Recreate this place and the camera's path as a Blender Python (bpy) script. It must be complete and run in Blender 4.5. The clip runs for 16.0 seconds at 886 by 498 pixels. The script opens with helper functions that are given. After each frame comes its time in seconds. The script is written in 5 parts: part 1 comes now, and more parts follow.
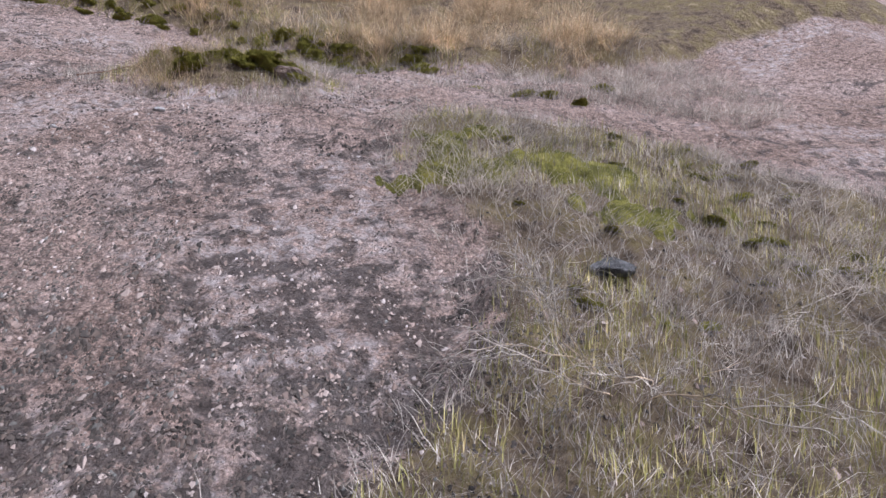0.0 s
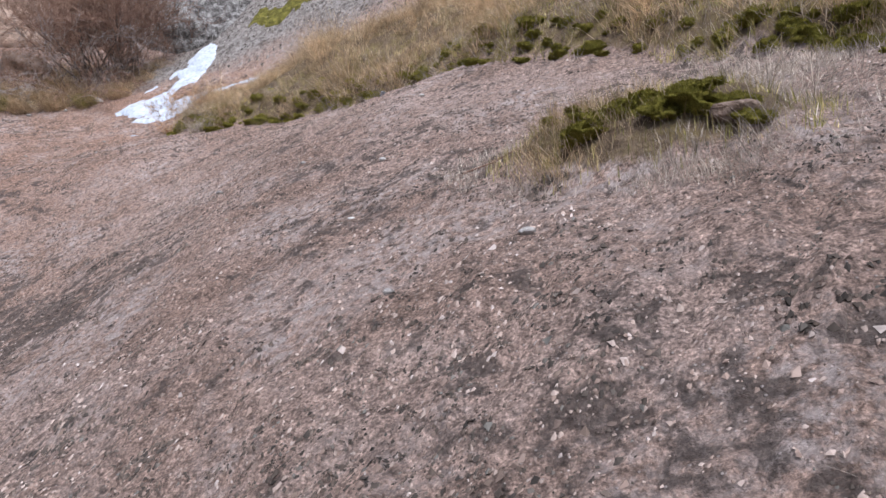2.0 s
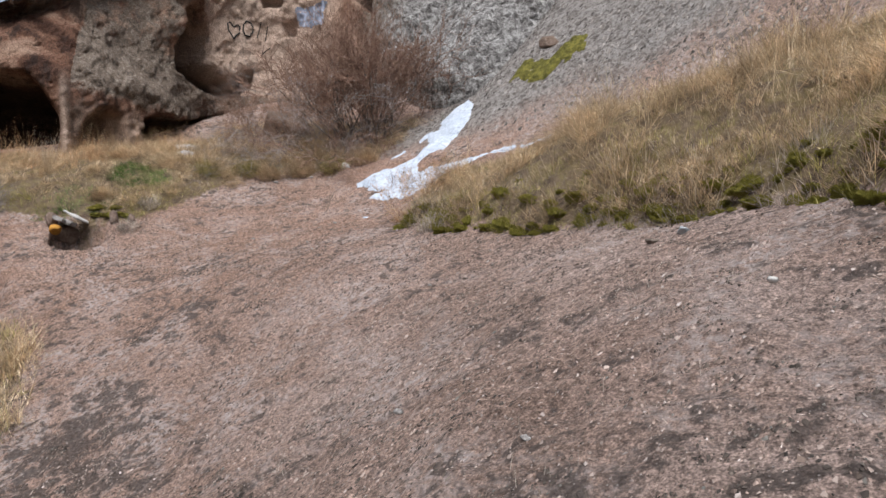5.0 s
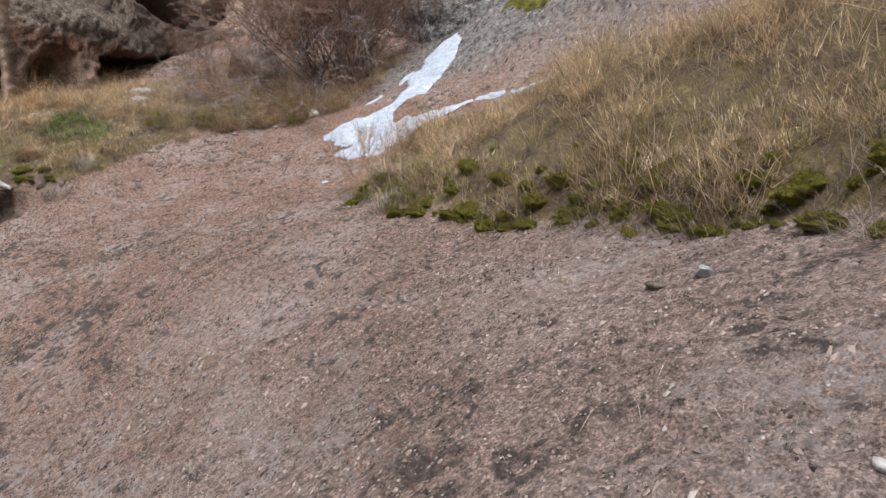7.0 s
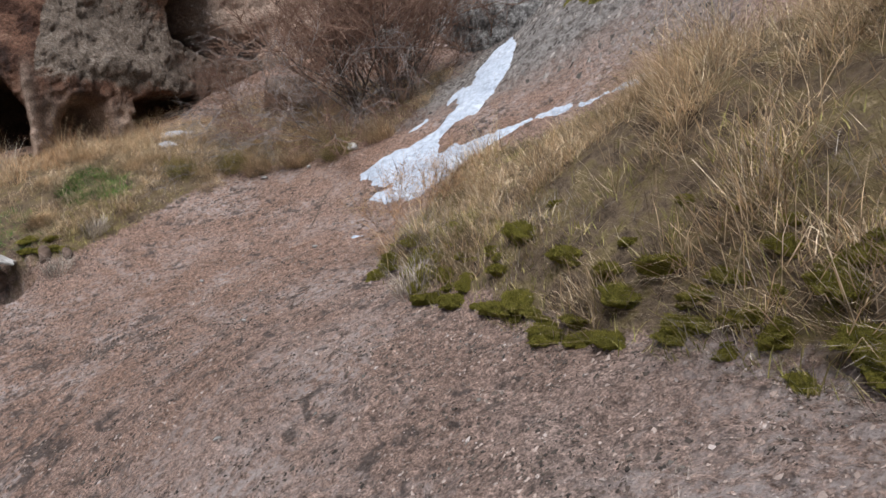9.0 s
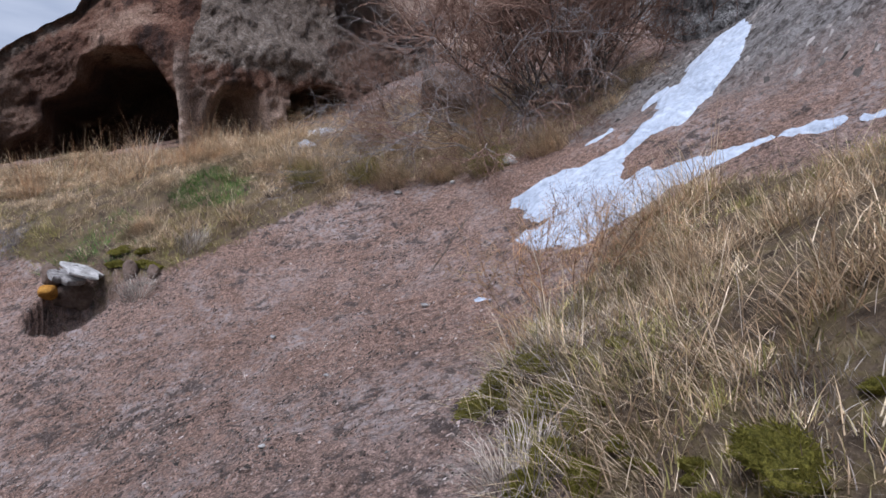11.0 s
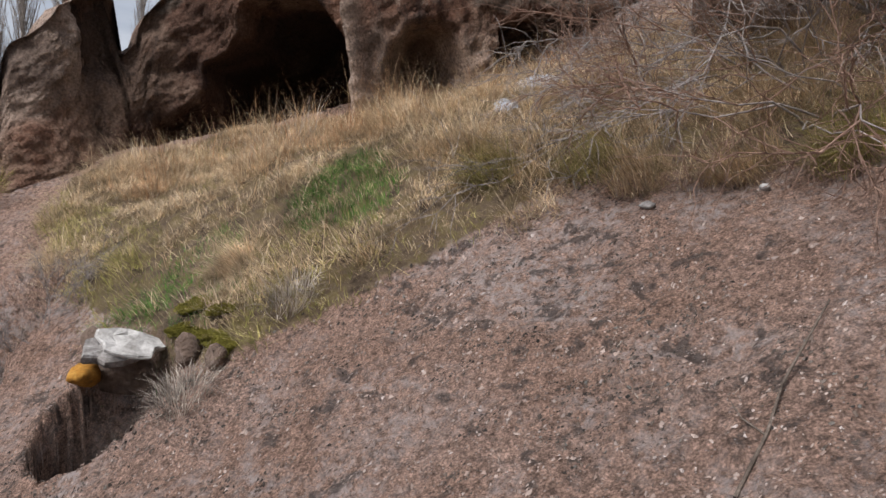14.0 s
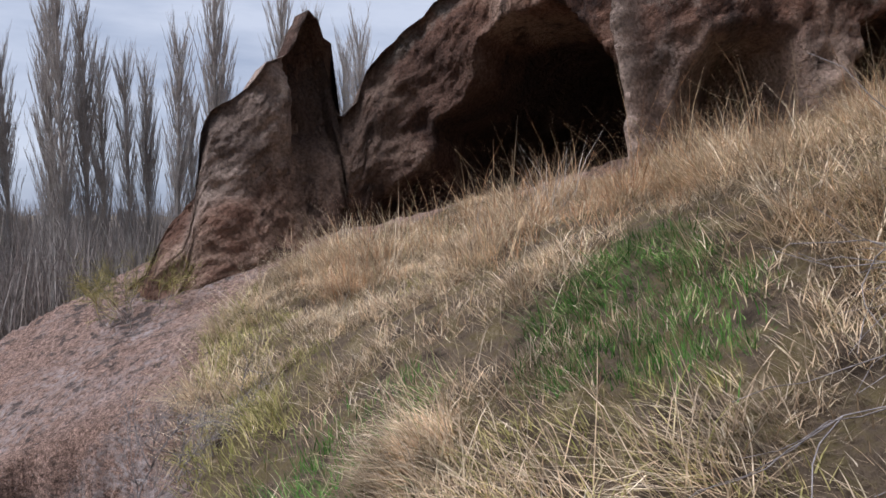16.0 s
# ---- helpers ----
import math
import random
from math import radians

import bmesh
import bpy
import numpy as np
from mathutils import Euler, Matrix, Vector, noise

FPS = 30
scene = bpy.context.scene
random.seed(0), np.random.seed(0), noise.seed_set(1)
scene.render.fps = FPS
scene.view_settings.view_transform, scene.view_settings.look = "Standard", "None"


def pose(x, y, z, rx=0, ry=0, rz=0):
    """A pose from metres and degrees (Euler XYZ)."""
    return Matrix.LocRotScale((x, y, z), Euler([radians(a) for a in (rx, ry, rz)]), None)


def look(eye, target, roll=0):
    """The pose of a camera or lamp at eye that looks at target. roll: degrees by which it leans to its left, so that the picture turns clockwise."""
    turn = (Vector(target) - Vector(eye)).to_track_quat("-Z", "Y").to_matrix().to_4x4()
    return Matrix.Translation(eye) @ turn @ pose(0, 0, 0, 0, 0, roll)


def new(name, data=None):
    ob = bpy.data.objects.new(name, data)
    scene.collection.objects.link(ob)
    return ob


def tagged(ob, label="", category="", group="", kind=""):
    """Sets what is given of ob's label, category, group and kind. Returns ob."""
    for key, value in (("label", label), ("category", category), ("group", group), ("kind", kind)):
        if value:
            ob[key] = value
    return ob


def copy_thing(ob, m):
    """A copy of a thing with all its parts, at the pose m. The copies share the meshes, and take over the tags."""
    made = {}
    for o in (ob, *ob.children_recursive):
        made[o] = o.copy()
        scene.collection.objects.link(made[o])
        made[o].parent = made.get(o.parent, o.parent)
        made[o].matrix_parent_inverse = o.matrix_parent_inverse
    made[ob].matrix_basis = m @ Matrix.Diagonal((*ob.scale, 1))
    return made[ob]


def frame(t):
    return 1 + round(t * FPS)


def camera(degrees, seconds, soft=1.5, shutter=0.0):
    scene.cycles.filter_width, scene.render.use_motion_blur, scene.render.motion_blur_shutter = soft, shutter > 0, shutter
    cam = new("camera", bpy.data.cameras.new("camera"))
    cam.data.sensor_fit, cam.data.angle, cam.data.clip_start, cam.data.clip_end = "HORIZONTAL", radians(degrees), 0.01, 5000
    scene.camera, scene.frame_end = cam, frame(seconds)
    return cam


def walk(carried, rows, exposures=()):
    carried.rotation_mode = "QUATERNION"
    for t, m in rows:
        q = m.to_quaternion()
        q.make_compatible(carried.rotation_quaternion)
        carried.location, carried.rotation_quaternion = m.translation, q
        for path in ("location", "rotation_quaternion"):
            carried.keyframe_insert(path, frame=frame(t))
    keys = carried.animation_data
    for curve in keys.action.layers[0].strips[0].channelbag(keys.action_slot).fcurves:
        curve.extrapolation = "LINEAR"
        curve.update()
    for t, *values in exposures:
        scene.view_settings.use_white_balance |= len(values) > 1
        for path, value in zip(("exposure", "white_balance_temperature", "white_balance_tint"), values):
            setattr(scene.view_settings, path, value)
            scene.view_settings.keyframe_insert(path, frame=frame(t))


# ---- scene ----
cam = camera(62.97, 16.0, soft=1.5)
PATH = [
    (0, pose(-0.567, -0.431, 1.630, 95.39, -3.56, -18.63)),
    (0.5, pose(-0.305, -0.043, 1.899, 94.66, -1.64, -4.93)),
    (1, pose(-0.033, 0.404, 2.056, 93.06, -5.56, 2.44)),
    (1.5, pose(-0.072, 0.848, 2.239, 91.93, -4.67, 22.20)),
    (2, pose(-0.165, 1.192, 2.448, 92.67, 1.26, 22.87)),
    (2.5, pose(-0.215, 1.665, 2.497, 90.29, -1.72, 25.17)),
    (3, pose(-0.532, 2.033, 2.781, 89.47, -0.24, 39.56)),
    (3.5, pose(-0.854, 2.366, 3.216, 88.47, -0.41, 39.36)),
    (4, pose(-0.961, 2.797, 3.437, 92.88, -7.29, 37.51)),
    (4.5, pose(-1.166, 3.131, 3.636, 97.57, -3.86, 39.98)),
    (4.7, pose(-1.308, 3.240, 3.711, 96.52, -3.88, 41.92)),
    (6.8, pose(-2.181, 4.700, 4.327, 88.47, -3.48, 44.54)),
    (7, pose(-2.217, 4.843, 4.443, 88.49, -3.51, 44.53)),
    (7.5, pose(-2.506, 5.090, 4.594, 92.88, -0.01, 46.13)),
    (8, pose(-2.698, 5.371, 4.722, 86.08, 0.89, 43.10)),
    (8.5, pose(-2.883, 5.796, 4.829, 85.07, -0.47, 42.69)),
    (8.7, pose(-3.036, 5.970, 4.869, 86.63, -0.23, 45.91)),
    (10.8, pose(-4.827, 7.591, 5.413, 88.26, -1.14, 65.13)),
    (11, pose(-5.029, 7.755, 5.368, 88.34, -4.08, 65.93)),
    (11.5, pose(-5.559, 8.032, 5.552, 87.94, -3.03, 75.61)),
    (12, pose(-6.157, 8.214, 5.651, 86.08, -2.67, 82.47)),
    (12.5, pose(-6.632, 8.490, 5.678, 84.50, -3.76, 80.37)),
    (13, pose(-7.194, 8.706, 5.869, 83.87, -4.28, 81.79)),
    (13.5, pose(-7.764, 8.837, 5.949, 83.40, -3.23, 83.49)),
    (14, pose(-8.396, 9.021, 5.973, 82.11, -2.36, 85.85)),
    (14.5, pose(-8.955, 8.987, 5.999, 84.00, -1.74, 93.54)),
    (15, pose(-9.597, 8.964, 6.016, 84.08, 0.61, 96.29)),
    (15.5, pose(-10.417, 8.909, 5.970, 88.91, 1.86, 105.88)),
    (16, pose(-11.095, 8.754, 5.957, 87.38, -0.25, 106.21)),
]
walk(cam, PATH, [(0, 0.86, 5700, 16), (2.5, 0.74, 6200, 13), (3.5, 0.68, 6400, 11), (8.5, 0.44, 6400, 10), (11, 0.28, 5700, 15), (13.5, 0.38, 6500, 12), (15, 0.42, 6350, 13), (15.5, 0.30, 5900, 15), (16, 0.42, 5900, 14)])

# ---- world and light: overcast winter day ----
world = bpy.data.worlds.new("overcast_sky")
scene.world = world
world.use_nodes = True
wn = world.node_tree
wn.nodes.clear()
w_out = wn.nodes.new("ShaderNodeOutputWorld")
w_bg = wn.nodes.new("ShaderNodeBackground")
w_sky = wn.nodes.new("ShaderNodeTexSky")
w_sky.sky_type = "NISHITA"
w_sky.sun_disc = False
w_sky.sun_elevation = radians(55)
w_sky.sun_rotation = radians(146)
w_gain = wn.nodes.new("ShaderNodeVectorMath")
w_gain.operation = "SCALE"
w_gain.inputs["Scale"].default_value = 0.1
w_co = wn.nodes.new("ShaderNodeTexCoord")
w_map = wn.nodes.new("ShaderNodeMapping")
w_map.inputs["Scale"].default_value = (1.0, 1.0, 4.5)
w_noise = wn.nodes.new("ShaderNodeTexNoise")
w_noise.inputs["Scale"].default_value = 2.2
w_noise.inputs["Detail"].default_value = 7
w_noise.inputs["Roughness"].default_value = 0.55
w_ramp = wn.nodes.new("ShaderNodeValToRGB")
w_ramp.color_ramp.elements[0].position = 0.36
w_ramp.color_ramp.elements[0].color = (0.40, 0.47, 0.60, 1)
w_ramp.color_ramp.elements[1].position = 0.66
w_ramp.color_ramp.elements[1].color = (0.86, 0.90, 0.97, 1)
w_mix = wn.nodes.new("ShaderNodeMix")
w_mix.data_type = "RGBA"
w_mix.inputs[0].default_value = 0.85
wn.links.new(w_co.outputs["Generated"], w_map.inputs["Vector"])
wn.links.new(w_map.outputs["Vector"], w_noise.inputs["Vector"])
wn.links.new(w_noise.outputs["Fac"], w_ramp.inputs["Fac"])
wn.links.new(w_sky.outputs["Color"], w_gain.inputs[0])
wn.links.new(w_gain.outputs["Vector"], w_mix.inputs[6])
wn.links.new(w_ramp.outputs["Color"], w_mix.inputs[7])
wn.links.new(w_mix.outputs[2], w_bg.inputs["Color"])
w_bg.inputs["Strength"].default_value = 0.62
wn.links.new(w_bg.outputs["Background"], w_out.inputs["Surface"])

sun_data = bpy.data.lights.new("sun", "SUN")
sun_data.energy = 4.0
sun_data.angle = radians(35)
sun_data.color = (1.0, 0.975, 0.95)
sun = new("sun", sun_data)
sun.matrix_world = look((2, -2.5, 16), (-3, 5, 3))

# ---- arithmetic: noise, outlines ----
RNG = np.random.default_rng(7)
LAT = np.random.default_rng(3).random(65536)


def vnoise(x, y, z=0.0, seed=0):
    """Smooth lattice noise in 0..1 at unit scale."""
    x, y, z = np.broadcast_arrays(np.asarray(x, float), np.asarray(y, float), np.asarray(z, float))
    xi, yi, zi = (np.floor(a).astype(np.int64) for a in (x, y, z))
    fx, fy, fz = x - xi, y - yi, z - zi
    fx, fy, fz = (a * a * (3 - 2 * a) for a in (fx, fy, fz))
    total = 0.0
    for a in (0, 1):
        for b in (0, 1):
            for c in (0, 1):
                h = ((xi + a) * 73856093) ^ ((yi + b) * 19349663) ^ ((zi + c) * 83492791) ^ (seed * 2654435)
                h = (h ^ (h >> 13)) & 65535
                wgt = (fx if a else 1 - fx) * (fy if b else 1 - fy) * (fz if c else 1 - fz)
                total = total + wgt * LAT[h]
    return total


def fbm(x, y, z=0.0, octaves=4, seed=0):
    """Fractal noise round 0, about -0.5..0.5."""
    total, amp = 0.0, 0.5
    for k in range(octaves):
        total = total + amp * (vnoise(np.asarray(x) * 2 ** k, np.asarray(y) * 2 ** k, np.asarray(z) * 2 ** k, seed + k) - 0.5)
        amp *= 0.55
    return total


def smooth(a, b, v):
    u = np.clip((np.asarray(v, float) - a) / (b - a), 0, 1)
    return u * u * (3 - 2 * u)


def inside(x, y, poly):
    """Signed distance to an outline, positive inside."""
    x, y = np.asarray(x, float), np.asarray(y, float)
    best, odd = np.full(x.shape, 1e9), np.zeros(x.shape, bool)
    n = len(poly)
    for i in range(n):
        (ax, ay), (bx, by) = poly[i], poly[(i + 1) % n]
        ex, ey = bx - ax, by - ay
        u = np.clip(((x - ax) * ex + (y - ay) * ey) / (ex * ex + ey * ey + 1e-12), 0, 1)
        best = np.minimum(best, np.hypot(x - ax - u * ex, y - ay - u * ey))
        cross = ((ay > y) != (by > y)) & (x < (bx - ax) * (y - ay) / (by - ay + 1e-12) + ax)
        odd ^= cross
    return np.where(odd, best, -best)


# ---- the lie of the land ----
TILT = (0.34, 0.1479, 0.243, 0.02745, 0.0338, 0.03743)
SWELLS = [(-0.5, 1.2, 0.277), (-0.5, 4, 0.538), (1.5, 3.5, 0.457), (-3, 4, 0.653), (-3.5, 7, 0.826), (-5, 5, 0.01), (-5, 9, 0.353),
          (-7.5, 8, 0.673), (-8, 10.3, 0.037), (-7.5, 5.5, 0.156), (-10, 6.2, 0.202), (-10, 8, 0.302), (-10, 12.5, 0.46), (-12.5, 6, 0.277),
          (-12.5, 9, 0.385), (-15, 6, 0.409), (-15, 9, 0.785), (-16, 4.5, 0.25), (-14, 12, 0.338), (-6, 13, 0.129), (-1, 8.5, 0.808), (-2.5, 9.8, -0.725)]
CROWN = 0.42
# outlines of what grows where, in plan
MOUND = [(-7.75, 9.15), (-6.6, 8.85), (-5.6, 8.62), (-4.6, 8.5), (-3.35, 8.15), (-1.95, 7.0), (-0.95, 6.5), (0.3, 5.4), (1.2, 4.85),
         (7, 5), (7, 13), (-2, 12.2), (-5.5, 11.6), (-7.6, 11.3), (-8.6, 11.1), (-8.7, 10.6), (-8.3, 9.9)]
NEAR_PATCH = [(0.2, 3.19), (0.18, 2.7), (0.22, 2.3), (0.34, 2.0), (0.27, 1.8), (0.08, 1.5), (-0.4, 1.15), (-0.5, 0.2), (4, -0.4), (3.1, 2.2), (2.0, 2.95), (1.0, 3.35)]
BANK = [(-16.9, 5.4), (-15.6, 5.7), (-14.6, 6.35), (-13.7, 6.85), (-13.1, 7.45), (-12.45, 8.0), (-12.5, 8.5), (-12.6, 9.1), (-12.7, 9.7),
        (-13.0, 10.15), (-12.5, 10.65), (-11.8, 11.2), (-11.3, 12.2), (-12, 13.6), (-16.8, 13.5), (-17.9, 10), (-18.2, 7)]
LOW_BANK = [(-7.5, 4.5), (-8.3, 5.45), (-9.5, 6.0), (-10.6, 6.15), (-10.9, 5.3), (-9.6, 4.3), (-8.3, 3.6)]
TERRACE = [(-8.5, 15.3), (-5, 14.8), (-1, 14), (6, 13), (9, 25), (-11, 25), (-10.5, 16.2)]


def tussock_at(x, y):
    return 1 - np.hypot((x + 0.55) / 0.78, (y - 4.18 + 0.35 * (x + 0.55)) / 0.42)


def trench_at(x, y):
    """The hollow below the grass bank: 1 in its middle, 0 at its rim."""
    ax, ay, bx, by = -11.0, 5.2, -13.95, 5.6
    ex, ey = bx - ax, by - ay
    u = ((x - ax) * ex + (y - ay) * ey) / (ex * ex + ey * ey)
    uc = np.clip(u, 0, 1)
    d = np.hypot(x - ax - uc * ex, y - ay - uc * ey) + 0.55 * fbm(x * 1.6, y * 1.6, 0, 4, 90)
    return smooth(0.9, 0.68, d)


def den_at(x, y):
    return smooth(0.42, 0.34, np.hypot((x + 12.58) * 0.8, (y - 7.42)) + 0.12 * fbm(x * 3, y * 3, 0, 3, 91))


def land(x, y, fine=True):
    """Height of the ground."""
    x, y = np.asarray(x, float), np.asarray(y, float)
    cx, cy = np.clip(x, -19, 5), np.clip(y, -4, 15.3)
    a, b, c, d, e, f = TILT
    z = a + b * cx + c * cy + d * cx * cx + e * cx * cy + f * cy * cy
    for sx, sy, h in SWELLS:
        z = z + h * np.exp(-((cx - sx) ** 2 + (cy - sy) ** 2) / 5.78)
    z = z + 0.55 * np.clip(cy - 12.3, 0, 3.0) * smooth(-11.4, -9.3, cx) + 0.12 * np.clip(y - 15.3, 0, 12)
    z = z + 0.22 * smooth(0.0, 0.3, inside(x, y, MOUND) + 0.25 * fbm(x * 1.7, y * 1.7, 0, 3, 60)) * (1 + 0.2 * smooth(0, 1.2, inside(x, y, MOUND)))
    z = z + 0.07 * smooth(-0.05, 0.2, inside(x, y, NEAR_PATCH)) + 0.04 * smooth(-0.05, 0.35, inside(x, y, BANK) + 0.2 * fbm(x * 2, y * 2, 0, 3, 61))
    z = z + 0.16 * smooth(0.0, 0.6, tussock_at(x, y)) + 0.5 * smooth(-0.1, 0.3, inside(x, y, TERRACE))
    z = z + (CROWN + 0.34 * np.exp(-((x + 3.9) / 1.4) ** 2)) * smooth(0.05, 1.3, inside(x, y, MOUND)) * smooth(-7.9, -5.2, x) * smooth(1.0, -2.5, x) * smooth(12.6, 11.0, y)
    hollow = trench_at(x, y)
    z = z - 2.5 * hollow + 0.7 * fbm(x * 2.2, y * 2.2, 0, 4, 92) * smooth(0.05, 0.5, hollow) - 0.95 * den_at(x, y)
    # the valley side falls away behind the rocks and below the slope
    drop = 1.5 * np.clip(-x - 17.6 - 0.25 * np.clip(y - 5, 0, 4), 0, None) + 2.2 * np.clip(-0.588 * (x + 17.3) - 0.809 * (y - 3.9), 0, None) * smooth(-9, -12, x) + 0.5 * np.clip(-4 - y, 0, None) + 0.3 * np.clip(x - 9, 0, None)
    z = z - 0.75 * drop
    far = smooth(8, 26, np.maximum(np.maximum(-19 - x, x - 12), np.maximum(-4 - y, y - 28)))
    z = np.maximum(z, -0.4) * (1 - far) + far * (-0.4 + 0.0 * x)
    if fine:
        near = 1 - smooth(20, 60, np.hypot(x + 8, y - 6))
        soft = 1 + smooth(-0.1, 0.3, inside(x, y, MOUND))
        z = z + near * (0.10 * fbm(x * 0.9, y * 0.9, 0, 3, 11) * soft + 0.085 * fbm(x * 4, y * 4, 0, 4, 12) + 0.075 * np.abs(fbm(x * 9, y * 9, 0, 3, 13)))
    return z


def ground_z(x, y):
    return float(land(np.array([x]), np.array([y]))[0])


# ---- node materials ----
def material(name, rough=0.9, spec=0.2):
    m = bpy.data.materials.new(name)
    m.use_nodes = True
    b = m.node_tree.nodes["Principled BSDF"]
    b.inputs["Roughness"].default_value = rough
    b.inputs["Specular IOR Level"].default_value = spec
    return m, m.node_tree, b


def coords(nt, scale=(1, 1, 1)):
    c = nt.nodes.new("ShaderNodeTexCoord")
    mp = nt.nodes.new("ShaderNodeMapping")
    mp.inputs["Scale"].default_value = scale
    nt.links.new(c.outputs["Object"], mp.inputs["Vector"])
    return mp.outputs["Vector"]


def noise_tex(nt, vec, scale, detail=5, rough=0.6, warp=0.0):
    n = nt.nodes.new("ShaderNodeTexNoise")
    n.inputs["Scale"].default_value, n.inputs["Detail"].default_value = scale, detail
    n.inputs["Roughness"].default_value, n.inputs["Distortion"].default_value = rough, warp
    nt.links.new(vec, n.inputs["Vector"])
    return n.outputs["Fac"]


def cells(nt, vec, scale, out="Distance", kind="F1"):
    v = nt.nodes.new("ShaderNodeTexVoronoi")
    v.feature = kind
    v.inputs["Scale"].default_value = scale
    nt.links.new(vec, v.inputs["Vector"])
    return v.outputs[out]


def ramp(nt, fac, *stops):
    r = nt.nodes.new("ShaderNodeValToRGB")
    e = r.color_ramp.elements
    while len(e) < len(stops):
        e.new(0.5)
    for el, (p, c) in zip(e, stops):
        el.position = p
        el.color = (c, c, c, 1) if isinstance(c, (int, float)) else (*c, 1)
    nt.links.new(fac, r.inputs["Fac"])
    return r.outputs["Color"]


def mixed(nt, fac, a, b, how="MIX"):
    m = nt.nodes.new("ShaderNodeMix")
    m.data_type, m.blend_type = "RGBA", how
    for socket, v in ((m.inputs[0], fac), (m.inputs[6], a), (m.inputs[7], b)):
        if isinstance(v, (int, float)):
            socket.default_value = v
        elif isinstance(v, tuple):
            socket.default_value = (*v, 1)
        else:
            nt.links.new(v, socket)
    return m.outputs[2]


def maths(nt, op, a, b):
    m = nt.nodes.new("ShaderNodeMath")
    m.operation = op
    for socket, v in ((m.inputs[0], a), (m.inputs[1], b)):
        if isinstance(v, (int, float)):
            socket.default_value = v
        else:
            nt.links.new(v, socket)
    return m.outputs[0]


def relief(nt, bsdf, height, strength, distance=0.02):
    b = nt.nodes.new("ShaderNodeBump")
    b.inputs["Strength"].default_value, b.inputs["Distance"].default_value = strength, distance
    nt.links.new(height, b.inputs["Height"])
    nt.links.new(b.outputs["Normal"], bsdf.inputs["Normal"])


def attr(nt, name):
    a = nt.nodes.new("ShaderNodeAttribute")
    a.attribute_name = name
    s = nt.nodes.new("ShaderNodeSeparateColor")
    nt.links.new(a.outputs["Color"], s.inputs["Color"])
    return [s.outputs[0], s.outputs[1], s.outputs[2], a.outputs["Alpha"]]


